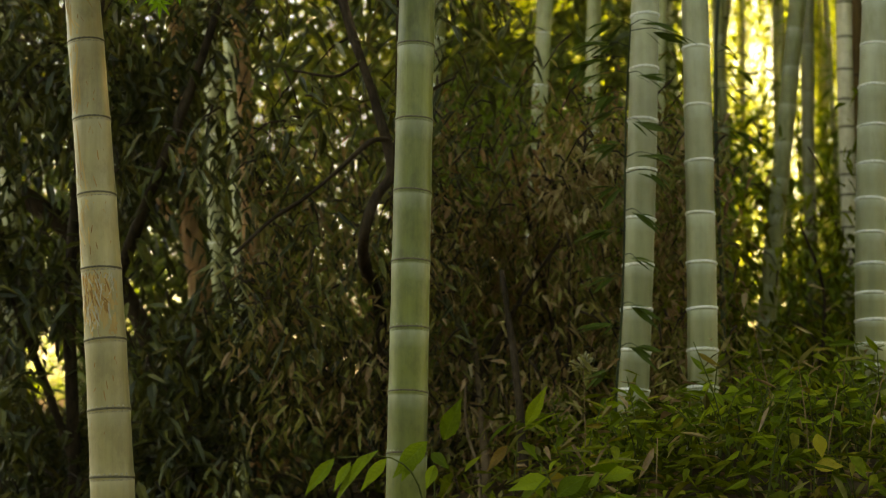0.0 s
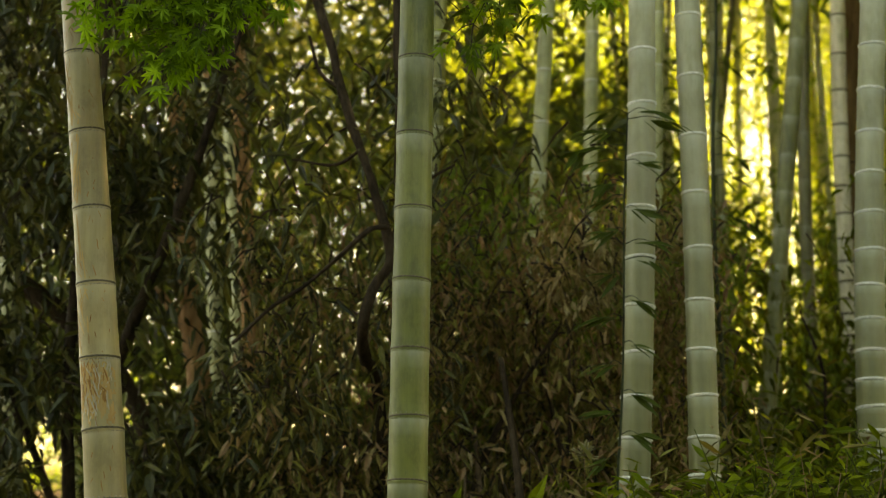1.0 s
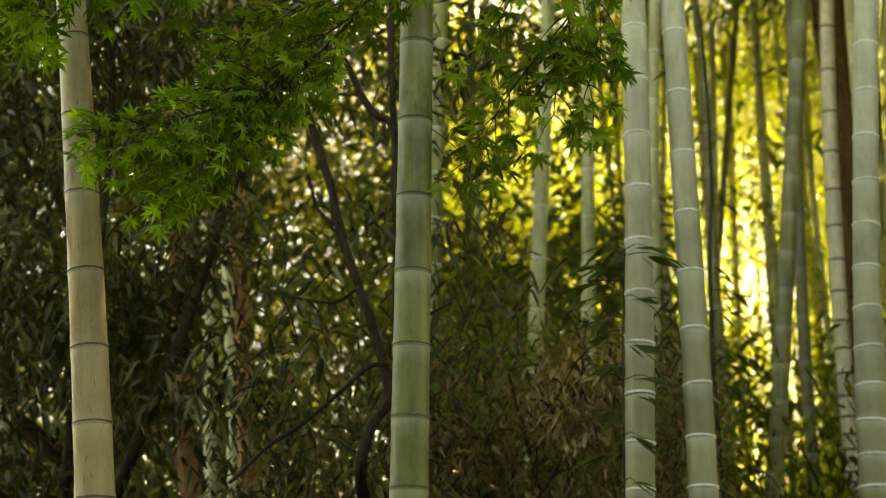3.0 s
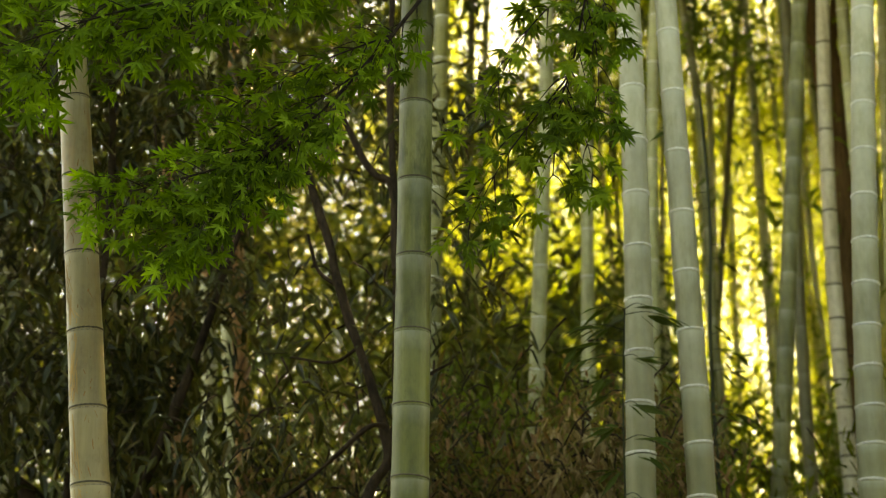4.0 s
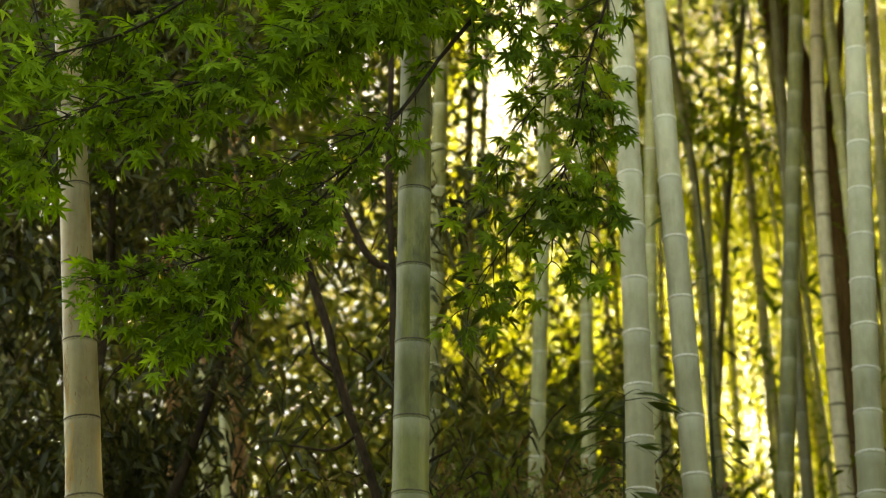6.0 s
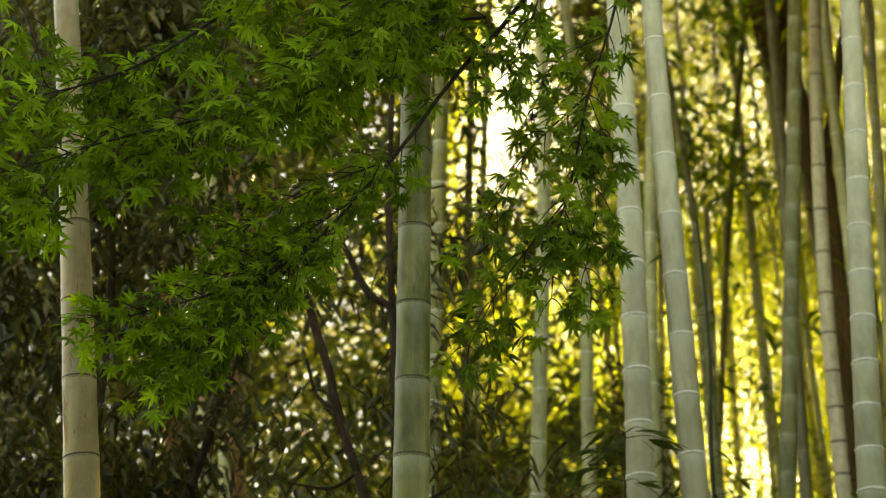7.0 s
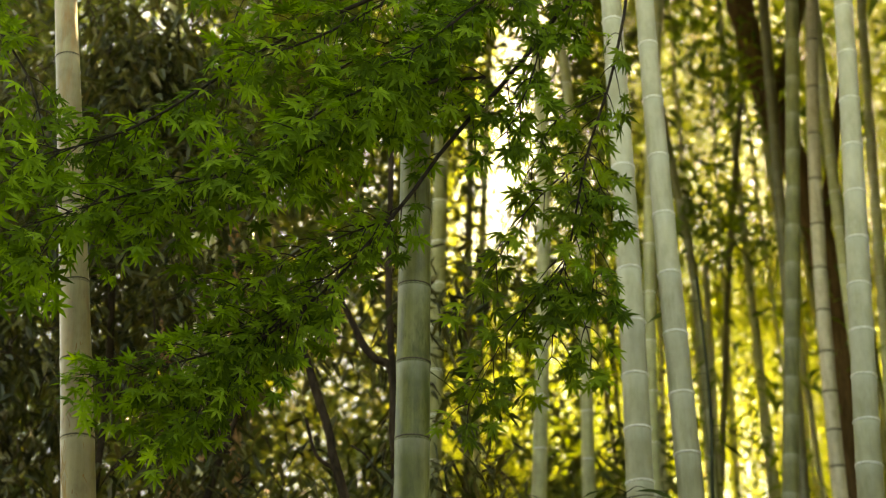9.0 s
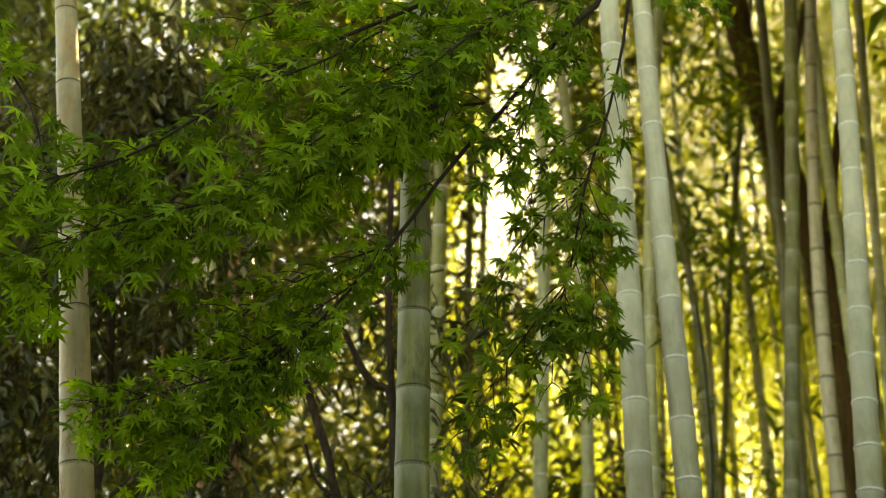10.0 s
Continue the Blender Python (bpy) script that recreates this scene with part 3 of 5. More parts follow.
# distant grove: many thin stems
def far_grove():
    skins = ("far", "far", "far", "rosy")
    for i in range(96):
        y = rng.uniform(13, 30)
        u = rng.uniform(0.13, 0.36) if i < 74 else rng.uniform(-0.36, 0.08)
        lean = rng.normal(0, 0.035)
        z0 = 3.0
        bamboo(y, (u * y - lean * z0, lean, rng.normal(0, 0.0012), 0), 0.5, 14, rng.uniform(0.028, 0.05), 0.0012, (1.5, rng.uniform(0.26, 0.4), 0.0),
               skins[int(rng.integers(0, 4))], "thin distant bamboo stem, pale as if seen through haze", None, top=rng.uniform(7, 13), sides=8, name="distant_bamboo")


far_grove()

LANCE = [lance_blade(0.30), lance_blade(0.36, 0.07, 0.2), lance_blade(0.26, 0.03, 0.05)]
NARROW = [lance_blade(0.13, 0.02, 0.1), lance_blade(0.2, 0.04, 0.2), lance_blade(0.28, 0.05, 0.1)]
KITE = [kite_blade(0.22), kite_blade(0.3, 0.08, 0.2), kite_blade(0.18, 0.03, 0.0)]
OVATE = [ovate_blade(0.6), ovate_blade(0.5, 0.1, 0.3), ovate_blade(0.7, 0.05, 0.1)]
MAPLE = [maple_blade(i) for i in range(5)]


def sprays(centres, per, spread, size, droop=0.6, jitter=0.5, out=None):
    """Bunches of leaves that hang out from twig ends. Returns places, turns, sizes."""
    c = np.repeat(np.asarray(centres), per, axis=0)
    n = len(c)
    ang = rng.uniform(0, 2 * math.pi, n)
    d = np.stack([np.cos(ang), np.sin(ang), rng.normal(-droop, jitter, n)], 1)
    d /= np.linalg.norm(d, axis=1)[:, None]
    p = c + rng.normal(0, spread, (n, 3)) + d * spread * 0.4
    return p, frames_from(d, None, 0.45), rng.uniform(*size, n)


# ---- distant foliage ----
def far_foliage():
    def cloud(n, ylo, yhi, ulo, uhi, elo, ehi, keep):
        out = []
        while len(out) < n:
            y, u, e = rng.uniform(ylo, yhi), rng.uniform(ulo, uhi), rng.uniform(elo, ehi)
            if rng.uniform() < keep(u, e, y):
                out.append((u * y, y, 1.5 + y * math.tan(radians(e))))
        return np.array(out)

    lump = lambda u, e, y, s=9.0: noise.noise(Vector((u * s * 3, math.radians(e) * s * 3, y * 0.25)))
    # gaps where the sky breaks through: slope, elevation, width
    gaps = ((0.030, 23.8, 1.4), (0.044, 25.8, 1.5), (0.060, 28.5, 1.6), (0.073, 30.8, 1.6), (-0.098, 15.5, 0.7), (-0.060, 17.0, 0.4),
            (-0.086, 19.2, 0.6), (-0.115, 17.6, 0.5), (-0.20, 14.0, 0.5), (0.212, 12.5, 0.9), (0.228, 7.0, 0.6), (0.258, 9.8, 0.8), (0.226, 11.4, 0.9), (0.243, 12.6, 0.8), (0.236, 15.0, 0.6), (0.265, 7.8, 0.6))

    def open_sky(u, e):
        if -0.30 < u < -0.17 and e > 29.5:
            return 0.6
        if -0.298 < u < -0.238 and -1.6 < e < 2.0:
            return 0.0
        return 0.06 if any(math.hypot((u - a) * 57.3, e - b) < w for a, b, w in gaps) else 1.0

    def right(u, e, y):
        k = (0.3 if e < 9 else 0.4 if e < 18 else 0.6 if e < 20 else 1.0) * (0.4 if 0.04 < u < 0.12 else 1.0) * (0.3 if u < 0.12 and e < 13 else 1.0)
        k *= (0.6 if u > 0.37 or e > 35.5 else 1.0)
        return max(0.1, 0.6 + 0.35 * lump(u, e, y, 6)) * k * open_sky(u, e)

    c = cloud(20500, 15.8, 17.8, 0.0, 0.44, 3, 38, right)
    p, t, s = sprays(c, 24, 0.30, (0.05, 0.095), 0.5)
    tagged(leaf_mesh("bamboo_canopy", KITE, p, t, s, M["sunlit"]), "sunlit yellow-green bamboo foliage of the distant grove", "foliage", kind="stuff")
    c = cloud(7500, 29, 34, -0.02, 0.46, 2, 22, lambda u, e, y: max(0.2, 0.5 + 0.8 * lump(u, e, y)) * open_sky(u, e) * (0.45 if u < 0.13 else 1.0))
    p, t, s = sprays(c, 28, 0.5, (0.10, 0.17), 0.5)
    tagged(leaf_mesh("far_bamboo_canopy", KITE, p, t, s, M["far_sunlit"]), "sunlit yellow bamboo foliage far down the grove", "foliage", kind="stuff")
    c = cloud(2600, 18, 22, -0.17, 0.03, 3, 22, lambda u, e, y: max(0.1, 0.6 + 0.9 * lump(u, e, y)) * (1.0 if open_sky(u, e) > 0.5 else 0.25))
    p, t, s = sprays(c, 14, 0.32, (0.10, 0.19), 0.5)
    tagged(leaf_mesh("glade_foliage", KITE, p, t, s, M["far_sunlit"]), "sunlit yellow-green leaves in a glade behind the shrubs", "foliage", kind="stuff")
    c = cloud(900, 29, 33, -0.34, -0.19, -2.5, 5, lambda u, e, y: max(0.1, 0.6 + 0.8 * lump(u, e, y)))
    p, t, s = sprays(c, 12, 0.4, (0.14, 0.24), 0.5)
    tagged(leaf_mesh("far_woods", KITE, p, t, s, M["mid_leaf"]), "sunlit yellow-green leaves far behind the shrubs", "foliage", kind="stuff")
    c = cloud(900, 20, 24, -0.34, -0.05, 28, 38, lambda u, e, y: max(0.1, 0.6 + 0.8 * lump(u, e, y)))
    p, t, s = sprays(c, 12, 0.3, (0.13, 0.24), 0.5)
    tagged(leaf_mesh("treetop_foliage", KITE, p, t, s, M["mid_leaf"]), "sunlit green treetops behind a dark evergreen", "foliage", kind="stuff")
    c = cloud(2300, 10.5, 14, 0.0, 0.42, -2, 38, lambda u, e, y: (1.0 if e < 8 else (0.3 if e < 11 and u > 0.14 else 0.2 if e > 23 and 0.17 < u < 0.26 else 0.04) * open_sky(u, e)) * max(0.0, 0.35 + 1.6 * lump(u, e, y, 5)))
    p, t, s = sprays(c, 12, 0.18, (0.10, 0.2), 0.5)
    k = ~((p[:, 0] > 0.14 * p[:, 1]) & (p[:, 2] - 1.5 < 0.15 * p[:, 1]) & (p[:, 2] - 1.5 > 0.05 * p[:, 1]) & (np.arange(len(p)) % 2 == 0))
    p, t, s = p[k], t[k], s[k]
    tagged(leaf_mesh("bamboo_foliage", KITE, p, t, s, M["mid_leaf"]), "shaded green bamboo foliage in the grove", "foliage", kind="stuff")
    # small chinks with the sky behind them
    chink = lambda u, e: 0.0 if -0.22 < u < 0.0 and 13 < e < 22 and noise.noise(Vector((u * 42, e * 0.75, 7.0))) > 0.30 else 1.0
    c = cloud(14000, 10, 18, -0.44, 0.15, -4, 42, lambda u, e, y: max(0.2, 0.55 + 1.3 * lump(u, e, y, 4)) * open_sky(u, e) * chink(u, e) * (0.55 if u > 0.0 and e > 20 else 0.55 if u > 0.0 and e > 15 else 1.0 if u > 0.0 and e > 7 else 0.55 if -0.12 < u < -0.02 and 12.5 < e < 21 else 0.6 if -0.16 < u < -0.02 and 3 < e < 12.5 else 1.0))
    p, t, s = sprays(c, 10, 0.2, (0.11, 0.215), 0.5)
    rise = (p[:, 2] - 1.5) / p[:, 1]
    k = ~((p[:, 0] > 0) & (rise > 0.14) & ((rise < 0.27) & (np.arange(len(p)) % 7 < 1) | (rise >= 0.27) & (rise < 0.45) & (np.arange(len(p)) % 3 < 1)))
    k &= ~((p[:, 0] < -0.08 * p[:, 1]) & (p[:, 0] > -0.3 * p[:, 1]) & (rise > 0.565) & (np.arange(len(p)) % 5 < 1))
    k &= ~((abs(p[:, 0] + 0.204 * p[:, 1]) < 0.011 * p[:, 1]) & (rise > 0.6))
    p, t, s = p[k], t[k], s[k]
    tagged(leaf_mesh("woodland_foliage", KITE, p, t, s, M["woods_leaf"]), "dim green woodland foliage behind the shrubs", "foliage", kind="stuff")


def back_woods():
    out = []
    while len(out) < 5600:
        y, u, e = rng.uniform(19, 27), rng.uniform(-0.48, 0.14), rng.uniform(-4, 42)
        if u > 0.02 and e > 16:
            continue
        gap = min(math.hypot((u + 0.098) * 57.3, e - 15.5), math.hypot((u + 0.06) * 57.3, e - 17.0), math.hypot((u + 0.2) * 57.3, e - 14.0), math.hypot((u + 0.086) * 57.3, e - 19.2), math.hypot((u + 0.052) * 57.3, e - 18.7))
        chink = -0.22 < u < 0.0 and 13 < e < 22 and noise.noise(Vector((u * 42, e * 0.75, 7.0))) > 0.30
        if -0.30 < u < -0.17 and e > 29.5 and rng.uniform() < 0.4:
            continue
        if -0.30 < u < -0.236 and -1.6 < e < 2.2 or u > 0.0 and e > 21 and rng.uniform() < 0.3:
            continue
        if gap > 1.15 and not chink and rng.uniform() < 0.75 + 0.6 * noise.noise(Vector((u * 16, e * 0.28, 4.0))):
            out.append((u * y, y, 1.5 + y * math.tan(radians(e))))
    p, t, s = sprays(np.array(out), 11, 0.35, (0.2, 0.36), 0.5)
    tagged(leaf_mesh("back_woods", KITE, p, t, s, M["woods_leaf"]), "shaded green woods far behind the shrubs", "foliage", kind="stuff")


back_woods()


def unseen_screens():
    """Unseen leaves overhead, right and behind the tripod, added to shade the grove."""
    n = 750
    c = np.stack([rng.uniform(-11, 11, n), rng.uniform(-10, 10, n), rng.uniform(9.2, 12.5, n)], 1)
    m = 12000
    c = np.vstack([c, np.stack([rng.uniform(-3, 9, m), rng.uniform(3, 20, m), rng.uniform(7, 19, m)], 1)])
    c = c[(c[:, 2] - 1.5) > 0.72 * c[:, 1] + 0.75]
    p, t, s = sprays(c, 9, 0.3, (0.25, 0.42), 0.4)
    tagged(leaf_mesh("overhead_canopy", KITE, p, t, s, M["mid_leaf"]), "unseen green leaves overhead, added to shade the grove", "foliage", kind="stuff")
    n = 9000
    c = np.vstack([np.stack([rng.uniform(2.5, 15, n), rng.uniform(4, 18, n), rng.uniform(2.5, 15, n)], 1),
                   np.stack([rng.uniform(4, 10, n), rng.uniform(8, 18, n), rng.uniform(5, 15, n)], 1)])
    c = c[c[:, 0] > 0.37 * c[:, 1] + 0.85]
    p, t, s = sprays(c, 7, 0.3, (0.28, 0.5), 0.5)
    tagged(leaf_mesh("grove_crowns", KITE, p, t, s, M["mid_leaf"]), "unseen green leaves to the right, added to block the sun", "foliage", kind="stuff")
    n = 4200
    a = rng.uniform(math.pi * 0.95, math.pi * 2.08, n)
    r = rng.uniform(5.5, 8.5, n)
    c = np.stack([np.cos(a) * r, np.sin(a) * r, rng.uniform(0.2, 1.0, n) * (5.2 + 0.9 * np.sin(a * 7))], 1)
    p, t, s = sprays(c, 9, 0.3, (0.25, 0.45), 0.5)
    tagged(leaf_mesh("woodland_edge", KITE, p, t, s, M["mid_leaf"]), "unseen green leaves behind the tripod, added to block low sky light", "foliage", kind="stuff")


unseen_screens()
far_foliage()


# ---- leaning brown trunk deep in the grove ----
TY = 11.5
at_angle = lambda u, e: Vector((u * TY, TY, 1.5 + TY * math.tan(radians(e))))
tb = Vector((3.33, TY, ground_z(3.33, TY) - 0.1))
trunk = thing("tree", tb, "leaning red-brown tree trunk in the bamboo grove", "tree")
pts = [tb, at_angle(0.288, 8), at_angle(0.287, 13), at_angle(0.289, 17), at_angle(0.289, 20.5), at_angle(0.286, 23.3), at_angle(0.276, 26), at_angle(0.262, 28.6), at_angle(0.251, 31), at_angle(0.243, 34), at_angle(0.232, 40)]
limb("trunk", [tuple(q - tb) for q in pts], 0.125, 0.115, M["cedar"], trunk, n=34, sides=14, wobble=0.3)
for q, e in ((pts[5], (0.5, 0.4, 1.8)), (pts[7], (0.7, 0.6, 1.9))):
    q = q - tb
    limb("limb", [tuple(q), tuple(q + Vector(e) * 0.5 + Vector((0, 0, -0.1))), tuple(q + Vector(e))], 0.07, 0.03, M["cedar"], trunk)

# ---- ochre trunks behind the shrub ----
for line, r in ((((-1.25, 8, 0.8), (-1.32, 8, 1.96), (-1.36, 8, 2.2), (-1.46, 8, 3.27), (-1.56, 8, 4.6)), 0.075),
                (((-1.05, 8.5, 0.9), (-1.12, 8.5, 2.4), (-1.19, 8.5, 3.54), (-1.22, 8.5, 4.14), (-1.3, 8.5, 6.0)), 0.055)):
    b = Vector(line[0])
    tr = thing("tree", b, "slim ochre-barked tree trunk behind dark leaves", "tree", "ochre trunks")
    limb("trunk", [tuple(Vector(q) - b) for q in line], r, r * 0.6, M["ochre"], tr, n=18, sides=10)
    q = Vector(line[2]) - b
    limb("limb", [tuple(q), tuple(q + Vector((-0.25, 0.1, 0.35))), tuple(q + Vector((-0.4, 0.2, 0.9)))], r * 0.4, r * 0.2, M["ochre"], tr)
b = Vector((-3.0, 7.8, 2.95))
lg = thing("branch", b, "thick brown fallen bough leaning in the shrubs", "branch")
limb("bough", [(0, 0, 0), (0.57, 0, -0.37), (0.97, 0, -0.64), (1.4, 0.1, -1.2), (1.6, 0.1, -2.2)], 0.06, 0.05, M["bark"], lg, n=16)


# ---- evergreen shrubs ----
def shrub(name, label, base, stems, volume, count, per, size, leaf, droop=0.9, thin=None, spread=0.075, blades=LANCE, extra=None):
    """Stems from the ground and a crown of hanging lance leaves that fills volume."""
    b = Vector((*base, ground_z(*base) - 0.05))
    root = thing(name, b, label, "shrub", "shrubs of the bank")
    tips = []
    for line, r0, r1 in stems:
        limb("limb", [tuple(Vector(q) - b) for q in line], r0, r1, M["bark"], root, n=44, wobble=0.5)
        tips += list(curve_points(line, 24)[4:])
    (x0, x1), (y0, y1), (z0, z1) = volume
    c = []
    while len(c) < count:
        q = (rng.uniform(x0, x1), rng.uniform(y0, y1), rng.uniform(z0, z1))
        lump = noise.noise(Vector((q[0] * 2.3, q[1] * 1.2, q[2] * 2.3)))
        keep = 0.38 + 1.7 * lump
        if thin:
            keep *= thin(*q)
        if rng.uniform() < keep:
            c.append(q)
    c = np.array(c) if extra is None else np.vstack([c, extra])
    # fine twigs: each bunch hangs on a short one
    tv, tf = [], []
    for q in c[:: 2]:
        a = Vector(q) + Vector((rng.uniform(-0.12, 0.12), rng.uniform(-0.05, 0.12), rng.uniform(0.02, 0.16)))
        v, f = tube_arrays([tuple(a - b), tuple((a + Vector(q)) / 2 + Vector((0, 0, 0.02)) - b), tuple(Vector(q) - b)], [0.005, 0.004, 0.002], 4)
        o = len(tv)
        tv += v
        tf += [tuple(o + i for i in ff) for ff in f]
    mesh_object("twigwork", tv, tf, M["bark"], root)["kind"] = "stuff"
    p, t, s = sprays(c - np.array(b), per, spread, size, droop, 0.62)
    ob = leaf_mesh("foliage", blades, p, t, s, leaf, root)
    ob["kind"] = "stuff"
    return root


sm = lambda a, b, v: (lambda t: t * t * (3 - 2 * t))(min(1.0, max(0.0, (v - a) / (b - a))))
def window(x, y, z):
    """Chinks in the leaves, where trunks and brighter woods show behind."""
    u, e = x / y, math.degrees(math.atan2(z - 1.5, y))
    if abs(u + 0.265) < 0.032 and -1.4 < e < 2.2:
        return 0.0
    if -0.20 < u < -0.136 and 2.6 < e < 6.8:
        return 0.04
    if -0.165 < u < -0.14 and 6 < e < 14:
        return 0.45
    return 1.0


# tall dark evergreen
shrub("evergreen_tree", "dark evergreen tree with drooping lance leaves", (-1.6, 6.6),
      [(((-1.6, 6.6, 0.5), (-1.65, 6.5, 2.0), (-1.5, 6.4, 3.6), (-1.6, 6.3, 5.4)), 0.032, 0.012),
       (((-1.6, 6.6, 1.0), (-2.0, 6.3, 2.4), (-2.1, 6.2, 4.2)), 0.02, 0.008),
       (((-1.6, 6.6, 1.6), (-1.1, 6.1, 2.6), (-0.8, 5.9, 3.4)), 0.03, 0.01)],
      ((-2.7, -0.55), (5.8, 7.7), (0.6, 5.9)), 2300, 9, (0.06, 0.135), M["dark_leaf"],
      thin=lambda x, y, z: window(x, y, z) * (0.06 if z - 1.5 > 0.59 * y else 1.0) * (1 - 0.95 * sm(-1.2, -0.85, x) * sm(1.5, 2.0, z)) * (1 - 0.8 * sm(4.6, 5.8, z) * sm(-2.0, -1.6, x)) * (1 - 0.7 * (1 - sm(-2.4, -2.0, x)) * sm(0.9, 1.4, z) * (1 - sm(2.2, 2.7, z))),
      extra=rng.normal((-1.43, 6.35, 5.0), (0.19, 0.22, 0.2), (380, 3)))
# slender tree whose crooked dark stem crosses the gap
shrub("small_tree", "small tree with a crooked dark stem and sparse leaves", (-0.18, 5.4),
      [(((-0.22, 6.4, 0.92), (-0.265, 6.1, 1.79), (-0.302, 5.7, 1.92), (-0.29, 5.4, 2.02), (-0.249, 5.4, 2.16), (-0.193, 5.4, 2.25), (-0.205, 5.4, 2.36), (-0.27, 5.4, 2.58), (-0.38, 5.4, 2.91),
         (-0.41, 5.4, 3.07), (-0.47, 5.4, 3.25), (-0.505, 5.4, 3.37), (-0.55, 5.4, 3.46), (-0.63, 5.4, 3.475)), 0.024, 0.013),
       (((-0.15, 5.6, 2.0), (-0.16, 5.6, 2.7), (-0.165, 5.6, 3.1), (-0.18, 5.6, 3.37), (-0.25, 5.6, 3.43), (-0.305, 5.6, 3.51), (-0.42, 5.6, 3.75)), 0.024, 0.012),
       (((-0.17, 5.6, 3.2), (-0.19, 5.6, 3.8), (-0.17, 5.6, 4.6)), 0.016, 0.010),
       (((-0.20, 5.4, 2.38), (-0.266, 5.3, 2.355), (-0.378, 5.3, 2.255), (-0.501, 5.3, 2.151), (-0.623, 5.3, 2.069), (-0.76, 5.3, 1.94)), 0.010, 0.007),
       (((-0.30, 5.4, 2.68), (-0.40, 5.4, 2.62), (-0.56, 5.4, 2.64)), 0.008, 0.004),
       (((-0.38, 5.4, 2.91), (-0.46, 5.4, 2.98), (-0.50, 5.4, 3.12)), 0.009, 0.005),
       (((-0.20, 5.4, 2.3), (-0.1, 5.4, 2.52), (0.05, 5.4, 2.62)), 0.010, 0.005)],
      ((-1.0, 0.35), (5.4, 6.8), (1.6, 4.2)), 300, 7, (0.08, 0.14), M["dark_leaf"], blades=NARROW,
      thin=lambda x, y, z: 1 - 0.55 * sm(2.6, 3.4, z))
# low tangle with withered leaves
shrub("brush", "tangled low brush with withered brown and green leaves", (0.2, 6.3),
      [(((0.3, 5.4, 1.1), (0.27, 5.4, 1.5), (0.22, 5.5, 1.9)), 0.02, 0.01), (((0.0, 6.2, 1.0), (0.2, 6.1, 1.6), (0.5, 6.0, 2.1)), 0.016, 0.006),
       (((0.6, 6.6, 1.2), (0.45, 6.5, 1.9), (0.3, 6.4, 2.5)), 0.016, 0.006)],
      ((-0.75, 1.15), (5.6, 7.6), (0.7, 2.75)), 2300, 10, (0.032, 0.088), M["dry_leaf"], droop=1.0, blades=NARROW + LANCE,
      thin=lambda x, y, z: (1 - 0.75 * sm(2.3, 2.75, z)) * (0.3 if x < 0.1 and z < 1.35 else 0.35 if x < -0.1 and z > 1.8 else 1.0))
M["dead_leaf"] = leaf_skin("dead_leaf", ((0.0, (0.16, 0.12, 0.05)), (0.5, (0.34, 0.26, 0.13)), (1.0, (0.50, 0.41, 0.23))), (1.2, 0.95, 0.6), 0.25, 0.7, gloss=0.08)
shrub("brush", "heap of withered beige leaves caught in the brush", (0.5, 6.0),
      [(((0.5, 6.0, 1.2), (0.52, 6.0, 1.8), (0.5, 6.0, 2.3)), 0.01, 0.004)],
      ((0.44, 0.78), (5.75, 6.1), (2.14, 2.46)), 36, 8, (0.05, 0.10), M["dead_leaf"], droop=1.1, spread=0.05)
shrub("brush", "low dark green brush on the bank", (-1.2, 6.6),
      [(((-1.2, 6.6, 0.6), (-1.1, 6.5, 1.2), (-1.3, 6.4, 1.6)), 0.015, 0.006)],
      ((-2.6, 0.8), (6.1, 8.0), (0.4, 1.95)), 1300, 10, (0.04, 0.095), M["dark_leaf"], 0.4, thin=lambda x, y, z: window(x, y, z) * (1 - 0.8 * sm(1.3, 1.75, z)))
shrub("brush", "low green brush under the bamboo stems", (1.9, 7.6),
      [(((1.9, 7.6, 1.3), (1.95, 7.5, 1.9), (1.8, 7.4, 2.3)), 0.012, 0.005)],
      ((0.9, 3.4), (6.4, 9.5), (1.2, 2.9)), 650, 8, (0.06, 0.13), M["herb"], thin=lambda x, y, z: 1 - 0.92 * sm(1.75, 2.4, z))


shrub("brush", "soft green thicket behind the bamboo stems", (1.0, 8.2),
      [(((1.0, 8.2, 1.4), (1.05, 8.1, 2.0), (0.9, 8.0, 2.6)), 0.015, 0.006)],
      ((-0.1, 1.5), (7.6, 9.2), (1.0, 3.2)), 800, 9, (0.07, 0.14), M["mid_leaf"], blades=KITE, thin=lambda x, y, z: 1 - 0.85 * sm(2.4, 3.2, z))
shrub("brush", "green thicket deeper in the grove", (2.6, 9.6),
      [(((2.6, 9.6, 1.5), (2.65, 9.5, 2.0), (2.5, 9.4, 2.6)), 0.015, 0.006)],
      ((1.3, 4.0), (8.6, 10.8), (1.2, 2.9)), 900, 9, (0.06, 0.13), M["mid_leaf"], blades=KITE, thin=lambda x, y, z: 1 - 0.95 * sm(1.9, 2.5, z))


